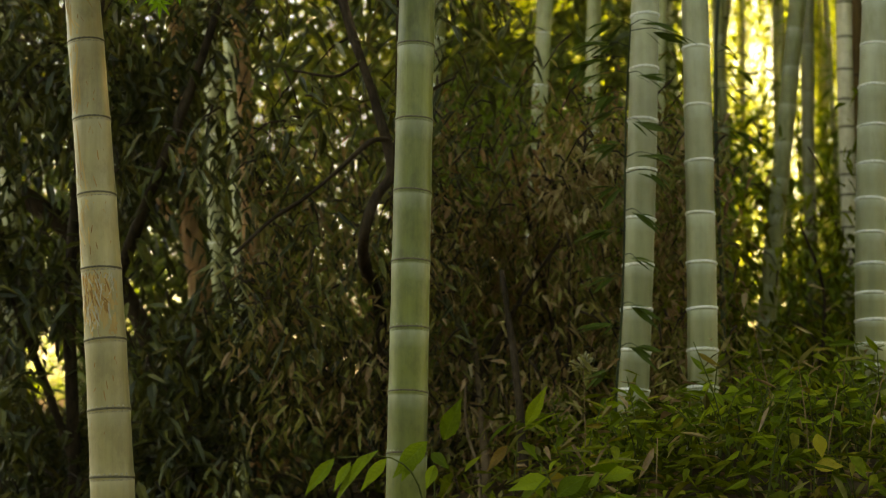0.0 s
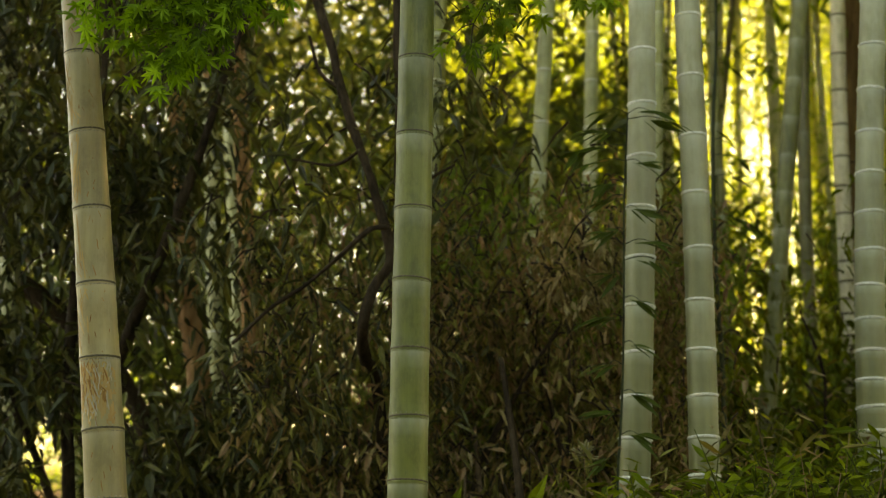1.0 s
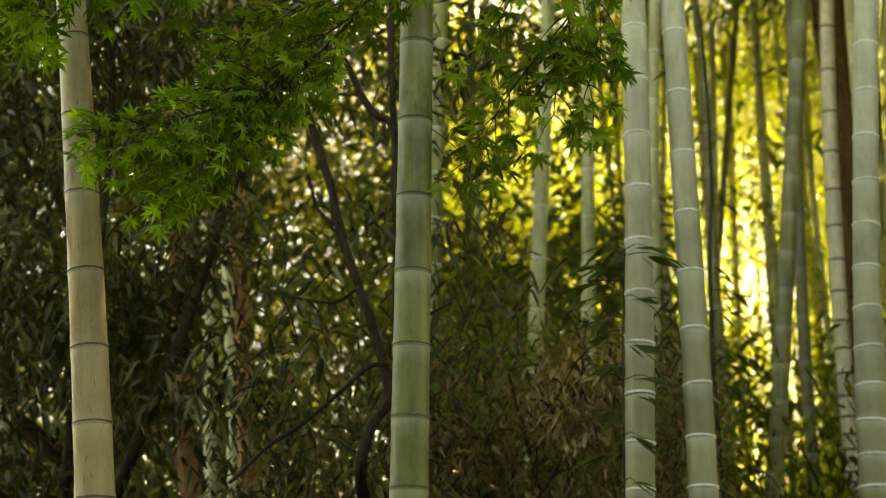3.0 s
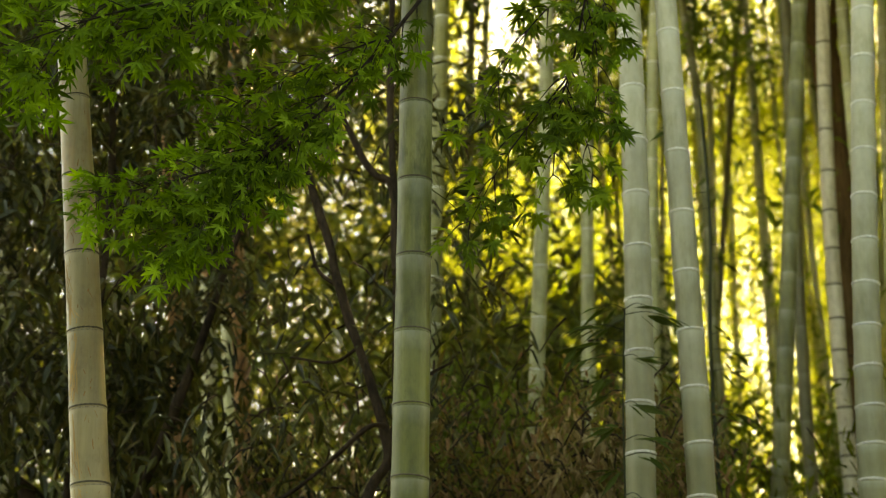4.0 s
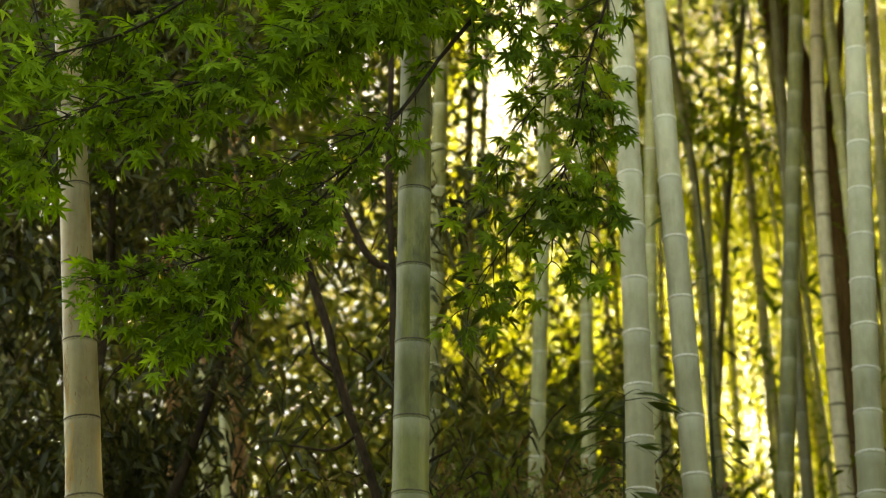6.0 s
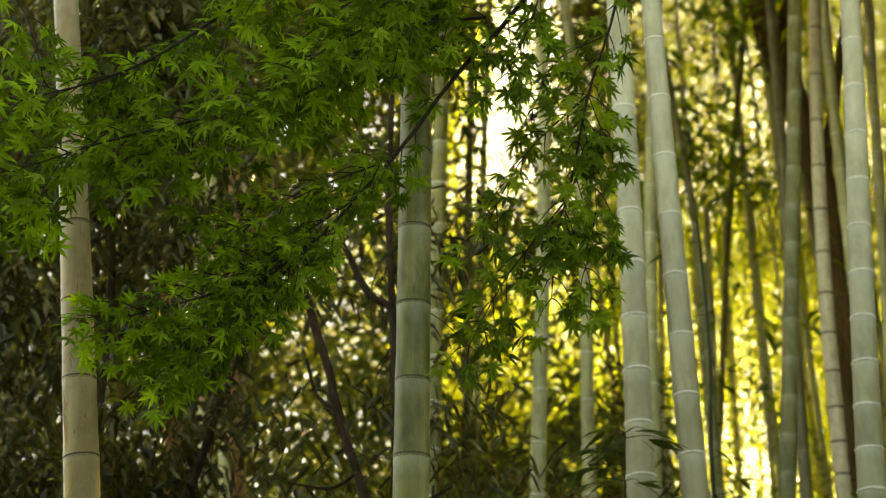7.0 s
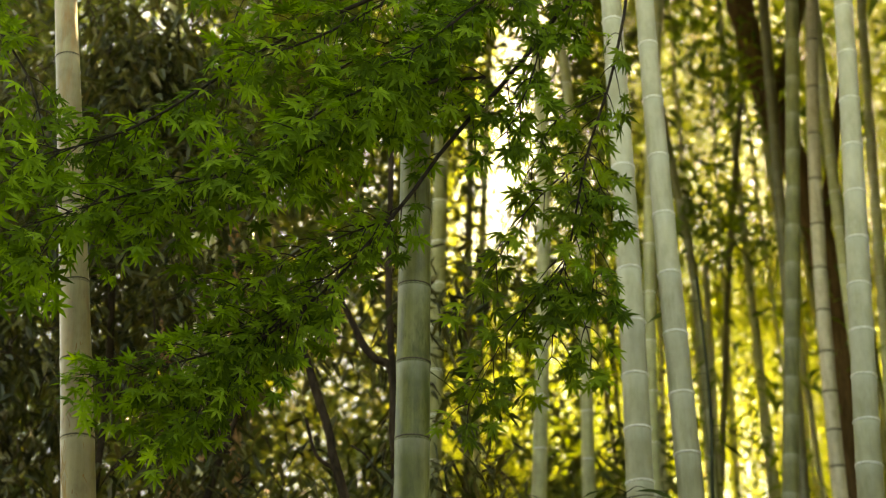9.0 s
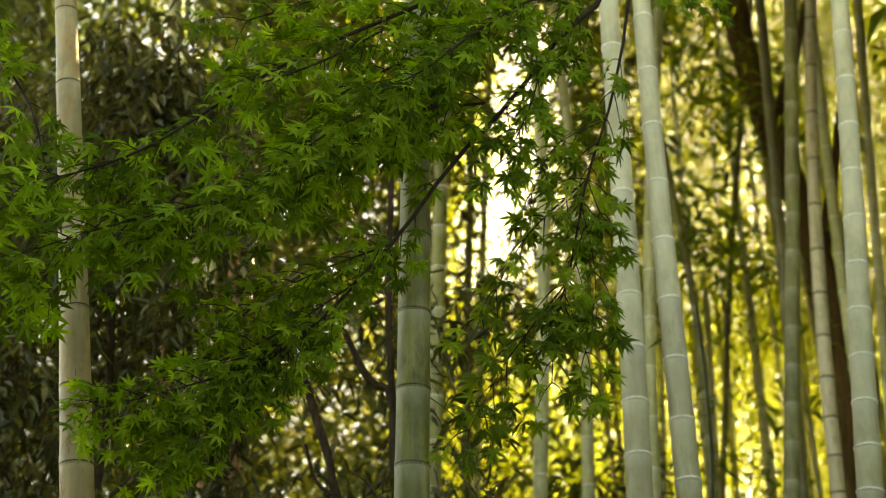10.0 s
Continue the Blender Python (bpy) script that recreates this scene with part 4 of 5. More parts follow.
# ---- maple boughs ----
MAPLE_SIZE, MAPLE_EYE = 1.13, Vector((0, 0, 1.5))
maple_root = Vector((0.68, 3.96, 4.91))
maple = thing("maple_tree", maple_root, "green maple tree with leafy boughs over the bank", "tree")
mz = ground_z(1.9, 2.4) - 0.1
limb("trunk", [tuple(Vector(q) - maple_root) for q in ((1.9, 2.4, mz), (1.85, 2.45, 1.8), (1.95, 2.5, 3.4), (1.7, 2.9, 4.7), (1.2, 3.5, 5.0), (0.68, 3.96, 4.91))],
     0.09, 0.018, M["twig"], maple, n=26, sides=10)
maple_singles = [bpy.data.meshes.new("leaf") for _ in MAPLE]
for me, (v, f) in zip(maple_singles, MAPLE):
    me.from_pydata([tuple(q) for q in v], [], f)
    me.materials.append(M["maple_single"])
MA_P, MA_D, MA_S, MA_U = [], [], [], []       # joined leaves
single_count = 0


def maple_leaf_at(p, d, size, single, face, bough):
    global single_count
    if single and single_count < 300:
        tm = frames_from(np.array([d]), [face], 0.42)[0]
        m = Matrix.Translation(Vector(p) - maple_root) @ Matrix(tm.tolist()).to_4x4() @ Matrix.Scale(size, 4)
        shared("leaf", maple_singles[int(rng.integers(0, len(MAPLE)))], bough, m)
        single_count += 1
    else:
        MA_P.append(Vector(p) - maple_root)
        MA_D.append(d)
        MA_S.append(size)
        MA_U.append(face)


def maple_bough(points, r0, r1, every, twig, single=False, side=(1, 1), size=(0.062, 0.09), droop=0.25, bare=0.0, pairs=(2, 4, 6), behind=False, face=(0, -0.9, 0.55)):
    """A bough with twigs to either side, pairs of leaves along each of them."""
    points = [tuple(MAPLE_EYE + (Vector(q) - MAPLE_EYE) * MAPLE_SIZE) for q in points]
    twig, every, size = twig * MAPLE_SIZE, every * MAPLE_SIZE, (size[0] * MAPLE_SIZE, size[1] * MAPLE_SIZE)
    bough = limb("bough", [tuple(Vector(q) - maple_root) for q in points], r0, r1, M["twig"], maple, n=18, sides=6, wobble=0.2)
    length = sum((Vector(a) - Vector(b)).length for a, b in zip(points, points[1:]))
    n = max(3, int(length / every))
    line = curve_points(points, n)
    tan = np.gradient(line, axis=0)
    for i in range(n):
        if i / n < bare:
            continue
        t = Vector(tan[i]).normalized()
        for sgn in (-1, 1):
            if rng.uniform() > side[0 if sgn < 0 else 1]:
                continue
            ln = twig * rng.uniform(0.55, 1.15)
            out = Vector((-t.z, 0, t.x)) * sgn * rng.uniform(0.2, 0.9) + Vector((0, rng.uniform(0.1 if behind else -1, 1), 0)) * 0.8
            d = (t * rng.uniform(0.6, 1.0) + out + Vector((0, 0, -droop))).normalized()
            a = Vector(line[i])
            mid = a + d * ln * 0.5 + Vector((0, 0, 0.01))
            end = a + d * ln + Vector((0, 0, -0.05 * droop * 4 * ln))
            tw = curve_points([tuple(a), tuple(mid), tuple(end)], 7)
            v, f = tube_arrays([tuple(Vector(q) - maple_root) for q in tw], np.linspace(0.0022, 0.001, 7), 4)
            TW_F.extend(tuple(len(TW_V) + j for j in ff) for ff in f)
            TW_V.extend(v)
            for j in pairs:
                for ss in ((-1, 1) if j < 6 else (-1, 0, 1)):
                    if rng.uniform() < 0.12:
                        continue
                    sd = Vector((-d.z, d.y * 0, d.x)).normalized() if abs(d.y) < 0.9 else Vector((1, 0, 0))
                    ld = (d * 0.7 + (sd * 0.4 + Vector((0, 1, 0)) * 0.5) * ss + Vector((0, 0, -0.35))
                          + Vector(rng.normal(0, 0.25, 3))).normalized()
                    sz = rng.uniform(*size)
                    maple_leaf_at(Vector(tw[j]) + ld * sz * 0.42, np.array(ld), sz, single, face, bough)


TW_V, TW_F = [], []
# the hanging spray: many small leaves on fine twigs
SPRAY = dict(single=True, size=(0.054, 0.078), pairs=(4, 6), face=(0, -0.75, 0.65))
maple_bough([(0.60, 3.55, 4.3), (0.56, 3.5, 3.84), (0.49, 3.5, 3.51), (0.41, 3.5, 3.27), (0.35, 3.5, 3.0), (0.31, 3.5, 2.88), (0.29, 3.5, 2.7)], 0.0065, 0.0018, 0.08, 0.10, bare=0.22, **SPRAY)
maple_bough([(0.41, 3.5, 3.27), (0.24, 3.5, 3.1), (0.12, 3.5, 2.88)], 0.003, 0.0012, 0.065, 0.10, **SPRAY)
maple_bough([(0.34, 3.5, 2.97), (0.18, 3.5, 2.76), (0.08, 3.5, 2.58)], 0.003, 0.0012, 0.065, 0.10, **SPRAY)
maple_bough([(0.33, 3.5, 2.91), (0.38, 3.5, 2.78), (0.39, 3.5, 2.70)], 0.002, 0.001, 0.06, 0.08, **SPRAY)
maple_bough([(0.41, 3.5, 3.27), (0.44, 3.5, 3.17), (0.47, 3.5, 3.12)], 0.002, 0.001, 0.06, 0.08, **SPRAY)
maple_bough([(0.47, 3.5, 3.45), (0.33, 3.48, 3.36), (0.26, 3.48, 3.22)], 0.002, 0.001, 0.06, 0.08, **SPRAY)
maple_bough([(0.39, 3.5, 3.20), (0.41, 3.47, 3.02), (0.41, 3.47, 2.86)], 0.002, 0.001, 0.05, 0.08, **SPRAY)
# the long bough
maple_bough([(0.62, 3.6, 4.6), (0.56, 3.5, 4.1), (0.48, 3.5, 3.84), (0.37, 3.5, 3.73), (0.21, 3.45, 3.48), (0.05, 3.4, 3.27), (-0.07, 3.35, 3.07), (-0.18, 3.3, 2.91), (-0.28, 3.25, 2.77), (-0.39, 3.2, 2.66)], 0.011, 0.0035, 0.07, 0.12, bare=0.25, side=(0.7, 0.7), behind=True, size=(0.048, 0.072))
# its flat lower sprays, seen nearly edge-on
FLAT = dict(size=(0.044, 0.064), face=(0, -0.7, 0.7), droop=0.1, pairs=(2, 4, 6))
maple_bough([(-0.39, 3.2, 2.66), (-0.58, 3.15, 2.58), (-0.74, 3.1, 2.52)], 0.004, 0.0015, 0.032, 0.10, **FLAT)
maple_bough([(-0.28, 3.25, 2.77), (-0.45, 3.2, 2.57), (-0.59, 3.2, 2.47)], 0.004, 0.0015, 0.034, 0.10, **FLAT)
maple_bough([(-0.36, 3.2, 2.70), (-0.50, 3.2, 2.54), (-0.60, 3.2, 2.42)], 0.003, 0.0012, 0.034, 0.09, **FLAT)
maple_bough([(-0.2, 3.28, 2.88), (-0.36, 3.22, 2.74), (-0.50, 3.2, 2.66)], 0.003, 0.0012, 0.034, 0.10, **FLAT)
maple_bough([(-0.10, 3.3, 3.00), (-0.28, 3.24, 2.90), (-0.46, 3.2, 2.78)], 0.003, 0.0012, 0.036, 0.10, **FLAT)
# side boughs with broader leaves
BROAD = dict(size=(0.056, 0.084), face=(0, -0.8, 0.65))
maple_bough([(0.05, 3.3, 3.40), (-0.16, 3.2, 3.26), (-0.49, 3.1, 3.03), (-0.64, 3.05, 2.88)], 0.007, 0.002, 0.060, 0.13, **BROAD)
maple_bough([(-0.49, 3.1, 3.03), (-0.72, 3.0, 2.92), (-0.93, 2.95, 2.82)], 0.004, 0.0015, 0.060, 0.12, **BROAD)
maple_bough([(0.21, 3.45, 3.9), (-0.06, 3.3, 3.68), (-0.38, 3.2, 3.45), (-0.7, 3.1, 3.16), (-0.94, 3.0, 3.02)], 0.008, 0.002, 0.060, 0.14, **BROAD)
maple_bough([(-0.05, 3.35, 3.85), (-0.3, 3.3, 3.72), (-0.48, 3.25, 3.62)], 0.006, 0.002, 0.072, 0.13, **BROAD)
maple_bough([(-1.35, 3.2, 3.75), (-1.15, 3.15, 3.55), (-0.98, 3.1, 3.30), (-0.92, 3.1, 3.12)], 0.006, 0.002, 0.1, 0.10, **BROAD)
maple_bough([(0.42, 3.45, 3.78), (0.28, 3.35, 3.74), (0.14, 3.3, 3.62), (0.02, 3.25, 3.50)], 0.005, 0.002, 0.066, 0.12, **BROAD)
maple_bough([(0.30, 3.4, 3.60), (0.26, 3.35, 3.42), (0.19, 3.35, 3.26)], 0.003, 0.0015, 0.072, 0.10, **BROAD)
maple_bough([(0.50, 3.5, 3.88), (0.40, 3.42, 3.94), (0.27, 3.4, 3.95)], 0.004, 0.0015, 0.072, 0.11, **BROAD)
maple_bough([(-0.75, 3.1, 4.15), (-0.98, 3.05, 3.95), (-1.10, 3.0, 3.72), (-1.08, 3.0, 3.50)], 0.005, 0.002, 0.06, 0.12, **BROAD)
maple_bough([(0.56, 3.5, 4.0), (0.66, 3.5, 3.88), (0.78, 3.5, 3.84)], 0.004, 0.001, 0.06, 0.08, size=(0.045, 0.065))
maple_bough([(0.11, 3.53, 3.89), (-0.02, 3.31, 3.46), (-0.22, 3.08, 3.21), (-0.40, 2.96, 3.00)], 0.006, 0.002, 0.084, 0.13, **BROAD)
maple_bough([(0.06, 3.53, 3.55), (-0.10, 3.31, 3.32), (-0.26, 3.13, 3.12), (-0.41, 3.02, 2.98)], 0.005, 0.002, 0.090, 0.11, **BROAD)
maple_bough([(-0.11, 3.36, 3.67), (-0.27, 3.19, 3.46), (-0.42, 3.10, 3.34)], 0.006, 0.002, 0.090, 0.13, **BROAD)
maple_bough([(0.25, 3.35, 3.72), (0.12, 3.2, 3.55), (-0.01, 3.1, 3.38), (-0.13, 3.0, 3.25)], 0.005, 0.002, 0.072, 0.11, **BROAD)
maple_bough([(-0.65, 3.2, 3.15), (-0.80, 3.1, 2.95), (-0.90, 3.0, 2.75)], 0.004, 0.0015, 0.072, 0.11, **BROAD)
maple_bough([(0.14, 3.4, 3.45), (0.0, 3.35, 3.40), (-0.14, 3.3, 3.28), (-0.28, 3.25, 3.16)], 0.005, 0.002, 0.066, 0.12, **BROAD)
maple_bough([(0.10, 3.4, 3.60), (-0.04, 3.35, 3.56), (-0.2, 3.3, 3.45), (-0.34, 3.25, 3.30)], 0.005, 0.002, 0.072, 0.12, **BROAD)
# unseen boughs and leaves overhead, added to shade the stem and leaves below
for a, b in (((0.2, 3.2, 4.9), (-1.9, 1.6, 4.2)), ((0.5, 3.4, 5.1), (-1.2, 0.9, 4.5)), ((0.0, 3.3, 5.0), (-2.3, 2.6, 4.9))):
    limb("bough", [tuple(Vector(q) - maple_root) for q in ((0.68, 3.96, 4.91), a, tuple((Vector(a) + Vector(b)) / 2 + Vector((0, 0, 0.2))), b)], 0.016, 0.004, M["twig"], maple, n=20, sides=6)
n = 1700
q = np.stack([rng.uniform(-2.4, 0.5, n), rng.uniform(0.8, 3.5, n), rng.uniform(0.45, 1.5, n)], 1)
q[:, 2] += 1.5 + 0.72 * q[:, 1]
a = rng.uniform(0, 2 * math.pi, n)
ob = leaf_mesh("crown_leaves", MAPLE, q - np.array(maple_root), frames_from(np.stack([np.cos(a), np.sin(a), -0.3 + 0 * a], 1), None, 0.4), rng.uniform(0.07, 0.11, n), M["maple"], maple)
ob["kind"] = "stuff"
mesh_object("twigwork", TW_V, TW_F, M["twig"], maple)["kind"] = "stuff"
ob = leaf_mesh("leaves", MAPLE, np.array(MA_P), frames_from(np.array(MA_D), np.array(MA_U), 0.42), np.array(MA_S), M["maple"], maple)
ob["kind"] = "stuff"


# ---- young bamboo with grassy leaves in front of a thick stem ----
def leafy_shoot(name, label, points, r0, twigs, size, leaf="bamboo_leaf", category="bamboo", blades=None):
    b = Vector(points[0])
    root = thing(name, b, label, category)
    limb("stem", [tuple(Vector(q) - b) for q in points], r0, r0 * 0.4, M["stem"], root, n=20, sides=6, wobble=0.05)
    line = curve_points(points, 60)
    meshes = []
    for v, f in blades:
        me = bpy.data.meshes.new("leaf")
        me.from_pydata([tuple(q) for q in v], [], f)
        me.materials.append(M[leaf])
        meshes.append(me)
    for u, dx, dy, ln, count in twigs:
        a = Vector(line[int(u * 59)])
        d = Vector((dx, dy, 0.25)).normalized()
        e = a + d * ln
        twig = limb("twig", [tuple(a - b), tuple((a + e) / 2 + Vector((0, 0, 0.02)) - b), tuple(e - b)], 0.0022, 0.001, M["stem"], root, n=6, sides=5)
        for j in range(count):
            g = j / max(1, count - 1)
            p = a.lerp(e, 0.45 + 0.55 * g)
            ld = (d * 0.8 + Vector(rng.normal(0, 0.55, 3)) + Vector((0, 0, -0.35))).normalized()
            tm = frames_from(np.array([ld]), None, 0.4)[0]
            shared("leaf", meshes[j % len(meshes)], twig, Matrix.Translation(p - b) @ Matrix(tm.tolist()).to_4x4() @ Matrix.Scale(rng.uniform(*size), 4))
    return root


def sprayed_shoot(label, stem, r0, fans, size):
    """A young bamboo: side twigs, each with a fan of grassy leaves at its end. fans: height, reach in x and y, rise, leaves."""
    b = Vector(stem[0])
    root = thing("young_bamboo", b, label, "bamboo")
    limb("stem", [tuple(Vector(q) - b) for q in stem], r0, r0 * 0.45, M["bamboo_leaf_stem"], root, n=24, sides=7, wobble=0.04)
    line = curve_points(stem, 80)
    meshes = []
    for v, f in (ovate_blade(0.19, 0.02, 0.06), ovate_blade(0.23, 0.03, 0.14)):
        me = bpy.data.meshes.new("leaf")
        me.from_pydata([tuple(q) for q in v], [], f)
        me.materials.append(M["bamboo_leaf"])
        meshes.append(me)
    for z, dx, dy, dz, count in fans:
        a = Vector(line[int(np.argmin(abs(line[:, 2] - z)))])
        e = a + Vector((dx, dy, dz))
        twig = limb("twig", [tuple(a - b), tuple((a + e) / 2 + Vector((0, 0, 0.015)) - b), tuple(e - b)], 0.0022, 0.001, M["bamboo_leaf_stem"], root, n=7, sides=5)
        way, count = Vector((dx, dy * 0.5, 0)).normalized(), count + 2
        for k in range(count):
            g = k / max(1, count - 1)
            p = a.lerp(e, 0.35 + 0.65 * g)
            fan = rng.uniform(-0.9, 0.9)
            ld = (way * math.cos(fan) + Vector((0, 0.8 * rng.uniform(-1, 1), 0)) + Vector((0, 0, math.sin(fan) * 0.5 - 0.38))).normalized()
            tm = frames_from(np.array([ld]), [(0, -0.35, 0.9)], 0.35)[0]
            shared("leaf", meshes[k % len(meshes)], twig, Matrix.Translation(p - b) @ Matrix(tm.tolist()).to_4x4() @ Matrix.Scale(rng.uniform(*size), 4))
    return root


M["bamboo_leaf_stem"] = plain("dark_green_stem", (0.02, 0.028, 0.01), (0.05, 0.06, 0.022), 50, 0.6)
sprayed_shoot("slender young bamboo with grassy green leaves", [(0.59, 5.1, 1.15), (0.60, 5.1, 1.456), (0.62, 5.1, 1.712), (0.633, 5.1, 2.017), (0.643, 5.1, 2.427), (0.663, 5.1, 2.74)], 0.0055,
              [(2.74, -0.09, -0.03, 0.0, 5), (2.74, 0.07, -0.05, 0.0, 3), (2.72, 0.15, -0.04, -0.02, 3), (2.66, -0.15, -0.02, 0.01, 7), (2.62, -0.18, 0.04, -0.02, 7), (2.56, -0.13, -0.05, -0.02, 6),
               (2.56, 0.06, -0.06, -0.03, 3), (2.48, -0.08, -0.04, -0.01, 5), (2.44, -0.07, 0.05, -0.02, 4), (2.40, 0.05, -0.06, -0.02, 3), (2.32, -0.05, -0.05, -0.02, 4), (2.28, 0.09, -0.07, 0.0, 3),
               (2.20, 0.12, -0.06, -0.01, 3), (2.16, -0.05, -0.04, 0.0, 3), (2.08, 0.05, -0.07, -0.02, 2), (2.00, -0.07, -0.03, 0.0, 4), (1.93, 0.04, -0.06, -0.02, 2), (1.84, -0.06, -0.05, 0.0, 4), (1.76, 0.05, -0.06, -0.02, 3),
               (1.68, -0.07, -0.04, 0.0, 4), (1.60, 0.06, -0.05, 0.0, 3), (1.52, -0.05, -0.05, 0.0, 3)], (0.075, 0.125))
sprayed_shoot("slim leafy bamboo shoot behind thick stems", [(1.18, 6.2, 1.3), (1.18, 6.2, 1.9), (1.165, 6.2, 2.4), (1.17, 6.2, 2.9), (1.20, 6.2, 3.4), (1.19, 6.2, 4.0)], 0.012,
              [(3.9, -0.14, 0.03, -0.04, 4), (3.55, -0.13, -0.03, -0.05, 5), (3.45, -0.11, 0.04, -0.04, 4), (3.30, 0.10, -0.03, -0.03, 4), (3.22, 0.09, 0.04, -0.01, 3), (2.90, 0.10, -0.02, 0.0, 3), (2.82, 0.12, 0.03, -0.02, 4),
               (2.74, 0.10, -0.03, -0.02, 3), (2.58, 0.10, -0.02, -0.04, 3), (2.4, 0.1, 0.0, -0.03, 3), (2.3, -0.08, -0.02, -0.02, 3)], (0.065, 0.105))
leafy_shoot("twig", "thin side twig with narrow hanging leaves on the green stem", [(-0.03, 4.0, 2.84), (0.03, 4.02, 2.80), (0.10, 4.05, 2.74), (0.17, 4.05, 2.70)], 0.002,
            [(0.3, 0.4, -0.1, 0.05, 3), (0.5, 0.5, 0.1, 0.06, 4), (0.75, 0.3, -0.2, 0.07, 4), (0.95, 0.6, 0.1, 0.06, 4)], (0.05, 0.085), "bamboo_leaf", "twig", LANCE)


# ---- undergrowth ----
def herb(name, label, base, stalks, leaf_size, blades, leaf_mat, group, rise=0.3, leaves=6, wide=0.16, face=(0, -0.5, 0.8)):
    b = Vector(base)
    root = thing(name, b, label, "plant", group)
    meshes = []
    for v, f in blades:
        me = bpy.data.meshes.new("leaf")
        me.from_pydata([tuple(q) for q in v], [], f)
        me.materials.append(M[leaf_mat])
        meshes.append(me)
    for _ in range(stalks):
        a = rng.uniform(0, 2 * math.pi)
        e = Vector((math.cos(a) * wide * rng.uniform(0.3, 1), math.sin(a) * wide * rng.uniform(0.3, 1), rise * rng.uniform(0.6, 1.2)))
        line = [(0, 0, 0), tuple(e * 0.5 + Vector((0, 0, 0.05))), tuple(e)]
        stalk = limb("stalk", line, 0.003, 0.0015, M["stem"], root, n=7, sides=5, wobble=0.0)
        cp = curve_points(line, 12)
        for j in range(leaves):
            p = Vector(cp[min(11, 4 + int(8 * j / leaves))])
            aa = a + rng.uniform(-2.4, 2.4)
            d = Vector((math.cos(aa), math.sin(aa), rng.uniform(-0.9, 0.8)))
            tm = frames_from(np.array([d]), [face], 0.85)[0]
            shared("leaf", meshes[int(rng.integers(0, len(meshes)))], stalk,
                   Matrix.Translation(p) @ Matrix(tm.tolist()).to_4x4() @ Matrix.Scale(leaf_size * rng.uniform(0.6, 1.25), 4))
    return root


